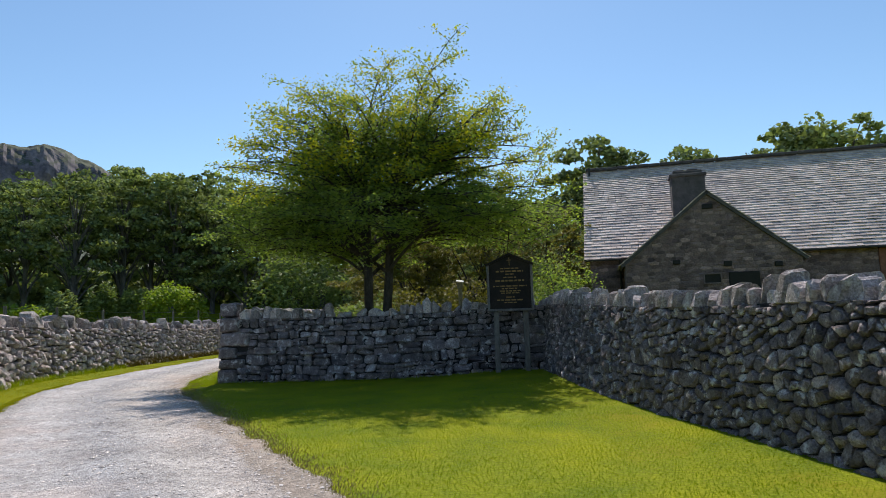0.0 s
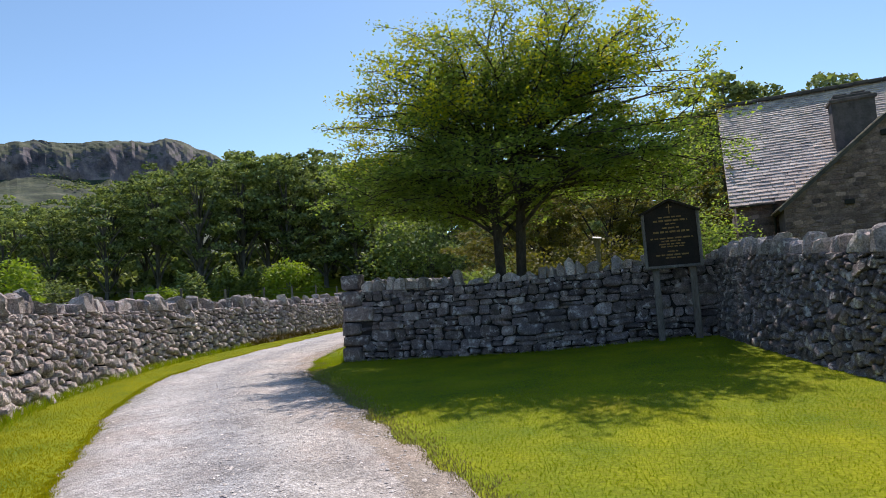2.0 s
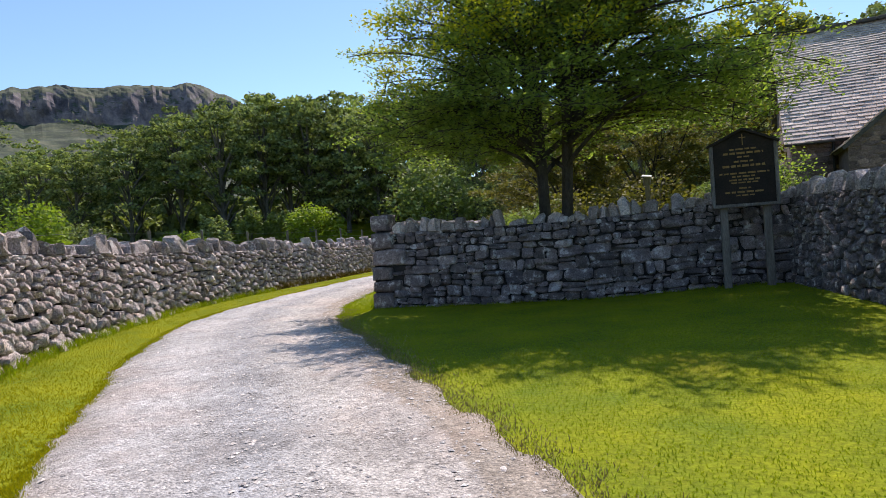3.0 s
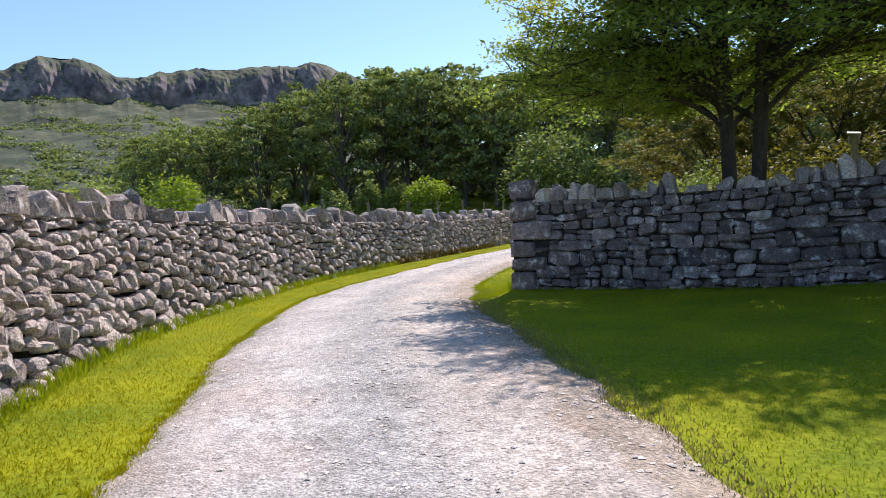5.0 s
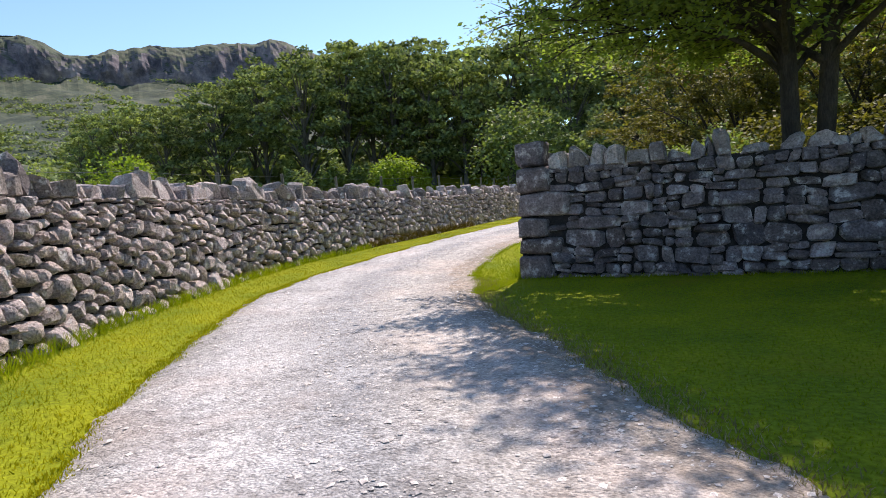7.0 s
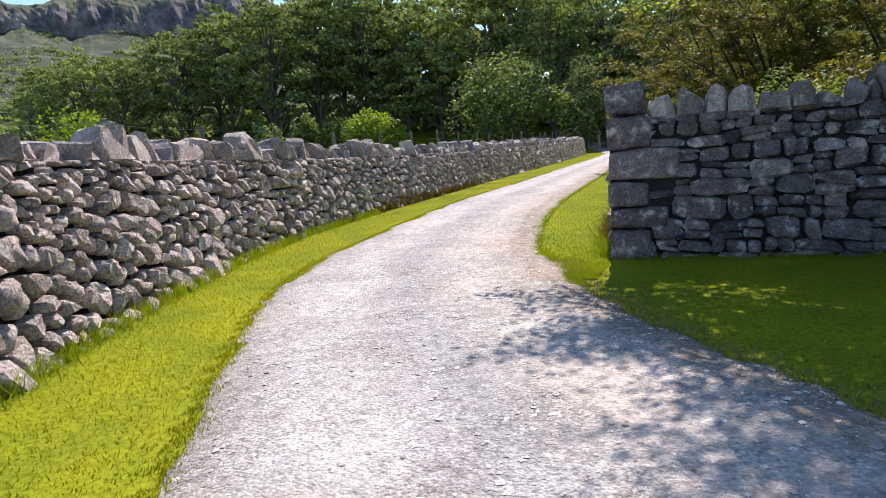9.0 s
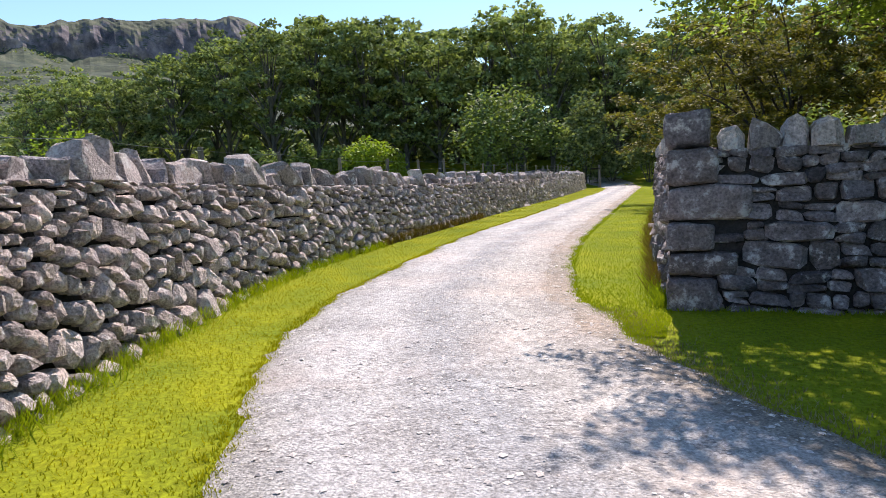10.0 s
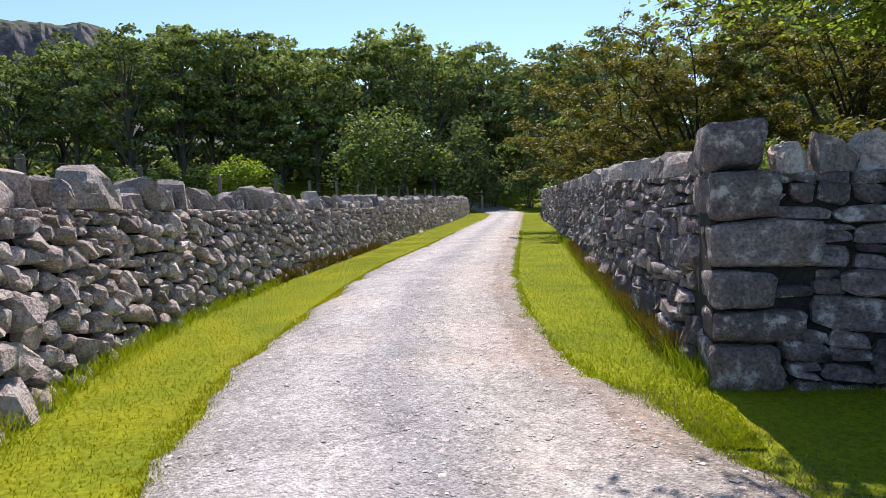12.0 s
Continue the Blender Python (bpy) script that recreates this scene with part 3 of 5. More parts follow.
brick_red = surface("red_brick", (0.16, 0.07, 0.05), (0.26, 0.12, 0.085), 4, 30, 0.9, 0.4, 0.01)
sign_dark = surface("dark_painted_board", (0.014, 0.011, 0.009), (0.03, 0.022, 0.017), 3, 40, 0.85, 0.2, 0.003)
sign_frame = surface("weathered_frame", (0.10, 0.09, 0.08), (0.19, 0.175, 0.155), 5, 40, 0.8, 0.4, 0.004, None, None, (1, 1, 0.3))
post_wood = surface("weathered_post", (0.12, 0.105, 0.09), (0.24, 0.215, 0.185), 5, 50, 0.9, 0.6, 0.006, None, None, (1, 1, 0.2))
gold = surface("gold_lettering", (0.2, 0.12, 0.035), (0.3, 0.19, 0.06), 9, 60, 0.6, 0.0)
wire_mat = surface("galvanised_wire", (0.22, 0.22, 0.22), (0.36, 0.36, 0.36), 9, 60, 0.45, 0.0, metal=0.8)


def quads_object(name, verts, mat, parent=None):
    """A mesh of loose four-cornered leaves from an array of n x 4 corners."""
    verts = np.asarray(verts, np.float32).reshape(-1, 3)
    n = len(verts) // 4
    me = bpy.data.meshes.new(name)
    me.vertices.add(len(verts))
    me.vertices.foreach_set("co", verts.ravel())
    me.loops.add(4 * n)
    me.loops.foreach_set("vertex_index", np.arange(4 * n, dtype=np.int32))
    me.polygons.add(n)
    me.polygons.foreach_set("loop_start", np.arange(0, 4 * n, 4, dtype=np.int32))
    me.materials.append(mat)
    me.update(calc_edges=True)
    ob = new(name, me)
    ob.parent = parent
    return ob


def leaves_at(places, sizes, gen, upward=0.6, slim=0.55):
    """Corners of a pointed leaf at each place, its face turned at random but leaning upward."""
    n = len(places)
    nrm = gen.normal(size=(n, 3)) * np.array([1, 1, 1])
    nrm /= np.linalg.norm(nrm, axis=1)[:, None]
    nrm[:, 2] = np.abs(nrm[:, 2]) + upward
    nrm /= np.linalg.norm(nrm, axis=1)[:, None]
    a = np.cross(nrm, gen.normal(size=(n, 3)))
    a /= np.linalg.norm(a, axis=1)[:, None]
    b = np.cross(nrm, a)
    k = sizes[:, None]
    fold = nrm * k * gen.uniform(-0.15, 0.25, (n, 1))
    return np.stack([places - a * k, places + b * k * slim + fold, places + a * k, places - b * k * slim + fold], 1)


def tube(verts, faces, pts, radii, sides=6):
    start = len(verts)
    for i, p in enumerate(pts):
        d = (pts[min(i + 1, len(pts) - 1)] - pts[max(i - 1, 0)]).normalized()
        u = d.orthogonal().normalized() if abs(d.z) < 0.9 else Vector((1, 0, 0)).cross(d).normalized()
        w = d.cross(u)
        for k in range(sides):
            a = 2 * math.pi * k / sides
            verts.append(p + (u * math.cos(a) + w * math.sin(a)) * radii[i])
    for i in range(len(pts) - 1):
        for k in range(sides):
            a, b = start + i * sides + k, start + i * sides + (k + 1) % sides
            faces.append((a, b, b + sides, a + sides))
    faces.append(tuple(start + (len(pts) - 1) * sides + k for k in range(sides)))


def bezier(a, b, c, n):
    return [a * (1 - u) ** 2 + b * 2 * u * (1 - u) + c * u * u for u in (i / (n - 1) for i in range(n))]


def spreading_tree(name, trunks, centre, radii, limbs, leaf, leaf_size, per_twig, seed, label, low=-0.25, category="tree", spikes=(), lit_leaf=None):
    """A tree of spreading limbs. trunks: (foot, fork, radius); the crown is a dome about centre (world) with radii (x, y, up, down)."""
    rnd, gen = random.Random(seed), np.random.default_rng(seed)
    foot = Vector(trunks[0][0])
    tree = empty(name, foot, label, category)
    forks = []
    for base, fork, r in trunks:
        a, c = Vector(base) - foot, Vector(fork) - foot
        mid = (a + c) / 2 + Vector((rnd.uniform(-0.12, 0.12), rnd.uniform(-0.12, 0.12), 0))
        pts = bezier(a - Vector((0, 0, 0.15)), mid, c, 7)
        tv, tf = [], []
        tube(tv, tf, pts, [r * (1.45 if i == 0 else 1.12 if i == 1 else 1 - 0.04 * i) for i in range(7)], 10)
        mesh_object("trunk", tv, tf, bark, tree, smooth=True)
        forks.append((c, a, r))
    cen = Vector(centre) - foot
    leaf_places, lit_places = [], []
    targets = []
    for i in range(limbs):
        az = 2 * math.pi * (i * 0.618034 % 1.0) + rnd.uniform(-0.2, 0.2)
        sz = low + (0.97 - low) * ((i + 0.5) / limbs)
        out = math.sqrt(max(0.0, 1 - sz * sz))
        k = rnd.uniform(0.8, 0.98)
        targets.append((cen + Vector((radii[0] * out * math.cos(az) * k, radii[1] * out * math.sin(az) * k, (radii[2] if sz > 0 else radii[3]) * sz * k)), 1.0))
        if i % 3 and (sz > 0.4 or not lit_leaf):
            k = rnd.uniform(0.45, 0.75)
            targets.append((cen + Vector((radii[0] * out * math.cos(az + 0.9) * k, radii[1] * out * math.sin(az + 0.9) * k, (radii[2] if sz > 0 else radii[3]) * sz * k)), 0.45))
    for p in spikes:
        targets.append((Vector(p) - foot, 0.5))
    for target, fill in targets:
        fork, base, r = min(forks, key=lambda f: (f[0] - target).length + rnd.uniform(0, 1.2))
        start = base.lerp(fork, rnd.uniform(0.72, 1.0) if target.z > cen.z + 0.2 * radii[2] else rnd.uniform(0.5, 0.85))
        reach = (target - start).length
        ctrl = start.lerp(target, 0.42) + Vector((rnd.uniform(-0.4, 0.4), rnd.uniform(-0.4, 0.4), 0.26 * reach))
        pts = bezier(start, ctrl, target, 9)
        r0 = r * min(0.6, 0.22 + 0.05 * reach)
        wood_v, wood_f = [], []
        tube(wood_v, wood_f, pts, [max(0.008, r0 * (1 - i / 8.3)) for i in range(9)], 6)
        subs = 9 if fill > 0.9 else 6
        for j in range(subs):
            u = 0.3 + 0.7 * (j + rnd.random()) / subs
            p = pts[min(8, int(u * 8))].lerp(pts[min(8, int(u * 8) + 1)], u * 8 % 1)
            outward = (p - cen * 0.9)
            outward.z *= 0.5
            d = (outward.normalized() * 0.6 + Vector((rnd.gauss(0, 0.75), rnd.gauss(0, 0.75), rnd.gauss(0.06, 0.2)))).normalized()
            length = rnd.uniform(0.12, 0.24) * radii[0] * (1.15 - 0.5 * u)
            tip = p + d * length
            sub = bezier(p, p.lerp(tip, 0.5) + Vector((0, 0, 0.12 * length)), tip, 5)
            tube(wood_v, wood_f, sub, [max(0.005, r0 * 0.28 * (1 - i / 4.6)) for i in range(5)], 4)
            for k in range(4):
                q = sub[1 + k]
                dd = (d * 0.6 + Vector((rnd.gauss(0, 0.7), rnd.gauss(0, 0.7), rnd.gauss(-0.02, 0.2)))).normalized()
                ln = rnd.uniform(0.07, 0.13) * radii[0]
                e = q + dd * ln
                tube(wood_v, wood_f, [q, q.lerp(e, 0.5) + Vector((0, 0, 0.02)), e], [0.009, 0.006, 0.003], 3)
                n = int(per_twig * rnd.uniform(0.4, 1.5) * (fill if fill > 0.9 else 0.85 if lit_leaf else 0.6))
                along = gen.uniform(0.05, 1.1, (n, 1))
                # high outer twigs take the lighter leaf, painting the sun on the crown
                lit = lit_leaf and fill != 0.45 and u > 0.55 and target.z > cen.z + 0.12 * radii[2] and rnd.random() < 0.55
                (lit_places if lit else leaf_places).append(np.array(q)[None] + (np.array(e - q)[None]) * along + gen.normal(size=(n, 3)) * np.array([0.026, 0.026, 0.013]) * radii[0])
        mesh_object("limb", wood_v, wood_f, bark, tree)
    places = np.concatenate(leaf_places)
    quads_object("crown", leaves_at(places, gen.uniform(0.6, 1.25, len(places)) * leaf_size, gen), leaf, tree)
    if lit_places:
        places = np.concatenate(lit_places)
        quads_object("new_growth", leaves_at(places, gen.uniform(0.6, 1.25, len(places)) * leaf_size, gen), lit_leaf, tree)["label"] = "yellow-green leaves at the upper branch tips, coloured as sunlit"
    return tree


def clump_tree(name, height, spread, seed, leaf, label, clumps=34, per=120, leaf_size=0.34, trunk_share=0.32, category="tree"):
    """A tree of the woods at the origin: trunk, limbs and a crown of many leafy clumps with gaps."""
    rnd, gen = random.Random(seed), np.random.default_rng(seed)
    tree = empty(name, (0, 0, 0), label, category, "trees of the wood")
    tv, tf = [], []
    top = Vector((rnd.uniform(-0.4, 0.4), rnd.uniform(-0.4, 0.4), height * 0.72))
    r = 0.016 * height + 0.06
    trunk = bezier(Vector((0, 0, -0.4)), Vector((rnd.uniform(-0.6, 0.6), rnd.uniform(-0.6, 0.6), height * 0.35)), top, 7)
    tube(tv, tf, trunk, [r * (1.35 if i == 0 else 1.0 - 0.12 * i) for i in range(7)], 7)
    places = []
    for i in range(clumps):
        sz = (i + 0.5) / clumps
        z = height * (trunk_share + (0.96 - trunk_share) * sz)
        mid = math.sqrt(max(0.03, 1 - ((sz - 0.35) / 0.68) ** 2))
        rad = spread * mid * math.sqrt(rnd.uniform(0.2, 1.0))
        az = 2 * math.pi * (i * 0.618034 % 1) + rnd.uniform(-0.4, 0.4)
        c = Vector((rad * math.cos(az), rad * math.sin(az), z + rnd.uniform(-0.05, 0.05) * height))
        if i % 3 == 0:
            s = trunk[min(6, 1 + int(5 * sz))]
            tube(tv, tf, bezier(s, s.lerp(c, 0.5) + Vector((0, 0, 0.07 * height)), c, 4), [r * 0.42, r * 0.3, r * 0.16, 0.03], 4)
        cr = rnd.uniform(0.13, 0.25) * spread
        n = int(per * rnd.uniform(0.6, 1.4))
        q = gen.normal(size=(n, 3))
        q /= np.linalg.norm(q, axis=1)[:, None]
        q[:, 2] = np.where(q[:, 2] < 0, q[:, 2] * 0.45, q[:, 2])
        q *= (gen.uniform(0.2, 1.0, (n, 1)) ** 0.5) * cr * np.array([1.2, 1.2, 0.7])
        places.append(q + np.array(c))
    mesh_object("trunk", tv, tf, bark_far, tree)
    places = np.concatenate(places)
    quads_object("crown", leaves_at(places, gen.uniform(0.6, 1.3, len(places)) * leaf_size, gen, 0.4, 0.7), leaf, tree)
    return tree


def bush(name, at, width, height, seed, leaf, label, count=2600, leaf_size=0.14, stems=7):
    rnd, gen = random.Random(seed), np.random.default_rng(seed)
    thing = empty(name, (at[0], at[1], ground_z(at[0], at[1])), label, "bush", name.replace("_", " ") + " group")
    tv, tf, places = [], [], []
    for i in range(stems * 3):
        az, k = rnd.uniform(0, 6.28), math.sqrt(rnd.random())
        top = Vector((width / 2 * k * math.cos(az), width / 2 * k * math.sin(az), height * (1 - 0.55 * k * k) * rnd.uniform(0.6, 0.95)))
        if i < stems:
            tube(tv, tf, bezier(Vector((top.x * 0.1, top.y * 0.1, -0.1)), Vector((top.x * 0.3, top.y * 0.3, top.z * 0.6)), top, 5), [0.05, 0.04, 0.03, 0.02, 0.008], 4)
            mesh_object("stem", tv, tf, bark_far, thing)
            tv, tf = [], []
        n = int(count / (stems * 3) * rnd.uniform(0.6, 1.4))
        q = gen.normal(size=(n, 3))
        q /= np.linalg.norm(q, axis=1)[:, None]
        q *= gen.uniform(0.3, 1.0, (n, 1)) ** 0.5 * rnd.uniform(0.2, 0.34) * np.array([width, width, height * 0.9]) * 0.8
        q += np.array(top) * np.array([1, 1, 0.82])
        q[:, 2] = np.abs(q[:, 2])
        places.append(q)
    places = np.concatenate(places)
    quads_object("foliage", leaves_at(places, gen.uniform(0.6, 1.3, len(places)) * leaf_size, gen, 0.5, 0.65), leaf, thing)
    return thing


# ---- the fell ----
rock, nodes, links = nodes_of("fell_rock_hazy")
geo = nodes.new("ShaderNodeNewGeometry")
sep = nodes.new("ShaderNodeSeparateXYZ")
links.new(geo.outputs["Normal"], sep.inputs[0])
steep = ramp(nodes, [(0.45, (1, 1, 1)), (0.75, (0, 0, 0))])
links.new(sep.outputs["Z"], steep.inputs[0])
turf_r = ramp(nodes, [(0.4, (0.008, 0.02, 0.012)), (0.48, (0.02, 0.042, 0.02)), (0.54, (0.046, 0.066, 0.03)), (0.62, (0.095, 0.1, 0.06))])
links.new(noise_tex(nodes, links, 0.045, 9, 0.82), turf_r.inputs[0])
# rock lightened towards violet-blue, distance haze put into its colour
hazy_rock_r = ramp(nodes, [(0.36, (0.045, 0.042, 0.06)), (0.5, (0.15, 0.128, 0.15)), (0.64, (0.3, 0.25, 0.26))])
links.new(noise_tex(nodes, links, 0.06, 9, 0.75, (1, 1, 0.8)), hazy_rock_r.inputs[0])
links.new(mixed(nodes, links, "MIX", steep.outputs[0], turf_r.outputs[0], hazy_rock_r.outputs[0]), nodes["Principled BSDF"].inputs["Base Color"])
nodes["Principled BSDF"].inputs["Roughness"].default_value = 0.95


SKYLINE = np.array([(-100, 12.5), (-67, 12.9), (-64.6, 13.2), (-63.6, 13.8), (-62.6, 14.3), (-60, 14.35), (-58.6, 14.0), (-57.3, 13.05), (-55.2, 13.1), (-53.9, 13.7), (-50.9, 14.05), (-50, 13.85), (-47.7, 13.9), (-45, 14.3), (-42, 14.42), (-40, 14.25), (-38, 13.55), (-36, 12.4), (-33, 8), (-28, 6)]) + np.array((0, 0.12))


def fell_point(az, v):
    """The fell at a bearing: v 0 to 0.5 the slope, to 0.68 the crags, then the top."""
    a = radians(az)
    sx, sy = math.sin(a), math.cos(a)
    bay = 30 * noise.noise((az * 0.22, 1, 0)) + 9 * noise.noise((az * 0.6, 5, 0))
    crag = 690 + bay
    top_el = float(np.interp(az, SKYLINE[:, 0], SKYLINE[:, 1])) + 0.1 * noise.noise((az * 1.1, 0, 3)) + 0.07 * noise.noise((az * 3.3, 0, 5))
    gully = math.exp(-((az + 56.3) / 1.5) ** 2)
    z_top = 736 * math.tan(radians(top_el))
    z_foot = 715 * math.tan(radians(10.8 + 0.2 * noise.noise((az * 0.25, 9, 2))))
    ragged = 4.5 * noise.noise((az * 1.6, 4, 2)) + 5 * gully
    if v < 0.5:
        u = v / 0.5
        d = 175 + 515 * u + bay * u ** 9
        z = 2 + (z_foot - 2) * (0.25 * u + 0.75 * u ** 1.6) + ragged * u ** 12
        rough_z = 7 * min(1.0, u * 3)
    elif v < 0.72:
        u = (v - 0.5) / 0.22
        edge = min(1.0, u * 5)
        d = crag + 46 * u ** 1.7 + edge * (12 * noise.noise((az * 0.4, u * 1.2, 4)) + 6 * noise.noise((az * 1.3, u * 3.0, 8)) + 3 * noise.noise((az * 4.0, u * 8, 2)))
        z_foot += ragged
        z = z_foot + (z_top - z_foot) * (0.35 * u + 0.65 * math.sin(u * math.pi / 2)) + 3.0 * edge * (1 - u) * noise.noise((az * 2.0, u * 5, 1))
        rough_z = 2
    else:
        u = (v - 0.72) / 0.28
        d = crag + 46 + 200 * u
        z = z_top + 2 * math.sin(u * 2.2) - 26 * u * u
        rough_z = 3
    x, y = d * sx, -6 + d * sy
    z += rough_z * noise.noise((x * 0.014, y * 0.014, 2)) + 0.6 * rough_z * noise.noise((x * 0.035, y * 0.035, 6))
    return (x, y, z)


cols, rows_n = 300, 120
fv = [fell_point(-100 + 72 * i / cols, j / rows_n) for i in range(cols + 1) for j in range(rows_n + 1)]
ff = [(i * (rows_n + 1) + j, i * (rows_n + 1) + j + 1, (i + 1) * (rows_n + 1) + j + 1, (i + 1) * (rows_n + 1) + j) for i in range(cols) for j in range(rows_n)]
tagged(mesh_object("backdrop_fell", fv, [tuple(reversed(q)) for q in ff], rock), "rocky brown-green fell with a line of dark crags", "hill", kind="structure")

# scrub on the lower slopes of the fell
gen = np.random.default_rng(8)
scrub = []
rs = random.Random(8)
for k in range(3000):
    az, d = radians(rs.uniform(-80, -42)), rs.uniform(190, 690)
    x, y = d * math.sin(az), -6 + d * math.cos(az)
    w = rs.uniform(2.5, 9)
    if noise.noise((math.degrees(az) * 0.22, d * 0.012, 4)) < rs.uniform(-0.15, 0.25):
        continue
    z = fell_point(math.degrees(az), 0.5 * (d - 175) / 515)[2]
    q = gen.normal(size=(40, 3)) * np.array([w * 0.5, w * 0.5, w * 0.12]) + np.array([x, y, z + w * 0.1])
    scrub.append(leaves_at(q, gen.uniform(0.5, 1.3, 40) * 0.9, gen, 0.5, 0.8))
tagged(quads_object("fell_scrub", np.concatenate(scrub), leaf_dark), "dark scrub scattered over the fell's lower slopes", "scrub", kind="stuff")

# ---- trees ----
thorn = spreading_tree("thorn_tree", [((3.68, 1.1, 0), (3.6, 1.2, 5.0), 0.135), ((3.95, 1.4, 0), (4.3, 1.4, 5.3), 0.135)], (4.1, 1.5, 4.0), (5.0, 3.3, 4.3, 1.35), 90, leaf_main, 0.047, 33, 5, "spreading green thorn tree with two dark trunks behind the wall", low=-0.6, lit_leaf=leaf_sunlit, spikes=((5.8, 1.2, 8.7), (1.8, 1.2, 8.1), (0.4, 1.3, 7.3), (-0.9, 1.2, 5.9), (9.2, 1.3, 4.1), (8.6, 1.3, 5.8), (7.5, 1.2, 7.1), (4.3, 1.2, 8.6), (0.3, 1.6, 3.5), (1.2, 2.0, 3.3), (-0.3, 2.2, 4.0), (2.1, 2.4, 3.4), (0.8, 2.8, 4.1), (2.8, 3.0, 3.7), (1.6, 1.2, 3.2)))
for k, (x, y, h, w) in enumerate([(1.7, 15.5, 8.0, 3.5), (5.2, 13.0, 8.2, 3.4), (-0.1, 21.5, 9.0, 4.4), (8.5, 19.0, 8.2, 3.6)]):
    spreading_tree("scrub_tree", [((x, y, 0), (x + 0.2, y, h * 0.3), 0.13), ((x + 0.5, y + 0.3, 0), (x + 0.9, y + 0.2, h * 0.33), 0.11)], (x + 0.3, y, h * 0.42), (w, w, h * 0.58, h * 0.36), 22, leaf_olive, 0.06 if y < 16 else 0.088, 44 if y < 16 else 18, 40 + k, "bushy olive-green tree growing behind the lane wall", low=-0.85)

OAK_WORDS = "tall dark green oak with bare lower trunk at the wood's edge"
OAKS = [clump_tree("oak_tree", h, w, 61 + k, leaf, OAK_WORDS, clumps, per, size, share) for k, (h, w, leaf, clumps, per, size, share) in enumerate([
    (17, 5.0, leaf_oak, 66, 76, 0.235, 0.34), (15, 4.4, leaf_dark, 58, 76, 0.235, 0.28), (18, 4.6, leaf_oak, 66, 76, 0.235, 0.38), (13, 4.4, leaf_oak, 58, 74, 0.225, 0.24), (16, 4.8, leaf_dark, 62, 76, 0.235, 0.33),
    (17, 5.2, leaf_dark, 44, 62, 0.34, 0.22), (16, 5.0, leaf_oak, 42, 62, 0.34, 0.24)])]
OAK_TALL = (17, 15, 18, 13, 16, 17, 16)
used = [False] * len(OAKS)


def plant(kind, x, y, scale, turn):
    m = Matrix.LocRotScale((x, y, ground_z(x, y) - 0.1), Euler((0, 0, turn)), (scale,) * 3)
    if not used[kind]:
        used[kind] = True
        OAKS[kind].matrix_basis = m
    else:
        copy_thing(OAKS[kind], m) if OAKS[kind].scale[0] == 1 else copy_scaled(OAKS[kind], m)


def copy_scaled(ob, m):
    made = copy_thing(ob, Matrix.Identity(4))
    made.matrix_basis = m


rt = random.Random(77)
CANOPY = np.array([(-66, 5.2), (-61, 6.2), (-57, 8.4), (-53, 10.7), (-48, 10.9), (-44, 12.3), (-42, 13), (-38, 13.7), (-35, 14.2), (-30, 14.9), (-25, 14.2), (-22.4, 13.2), (-19, 14.2), (-16, 14.5), (-12, 12.4), (-8, 12), (42, 12)])
for d0, step, spread_d in ((86, 5.6, 4), (97, 6.0, 5), (110, 7.6, 6), (128, 11.0, 7)):
    az = -64.0
    while az < 42:
        d = d0 + rt.uniform(-spread_d, spread_d)
        x, y = d * math.sin(radians(az)), -6 + d * math.cos(radians(az))
        keep = rt.random() < 0.5 + 0.5 * smooth_step(-64, -54, az)
        kind = rt.randrange(5) if d0 < 105 else rt.choice((5, 6, 0))
        bearing, off = math.degrees(math.atan2(x - 2.5, y + 9)), math.hypot(x - 2.5, y + 9)
        tall = off * math.tan(radians(float(np.interp(bearing, CANOPY[:, 0], CANOPY[:, 1])))) + 1.3 - ground_z(x, y)
        if keep and tall > 2.5 and not (az > 3 and (d0 < 90 or d0 > 105)):
            plant(kind, x, y, tall * rt.uniform(0.8, 1.0) / OAK_TALL[kind], rt.uniform(0, 6.28))
        az += math.degrees(step / d0) * rt.uniform(0.8, 1.2)
# the end of the lane, and behind the house
for x, y, sc, kind in ((-19, 72, 1.0, 2), (-13.5, 78, 1.15, 0), (-4, 64, 1.12, 1), (1.5, 66, 1.12, 4), (-1, 52, 0.7, 3), (6, 57, 0.9, 0), (4, 44, 0.72, 1), (10, 50, 0.85, 4), (12, 40, 0.72, 3), (15, 56, 0.95, 2), (22, 58, 0.95, 1), (34, 50, 1.18, 4), (37.5, 49, 1.14, 0), (36, 53, 1.12, 2), (43, 51, 1.1, 1), (13.5, 46, 1.24, 1), (16, 47, 1.1, 4), (23, 46, 1.06, 4), (26, 66, 1.0, 4), (42, 62, 1.05, 2), (9, 30, 0.6, 4)):
    plant(kind, x, y, sc, rt.uniform(0, 6.28))

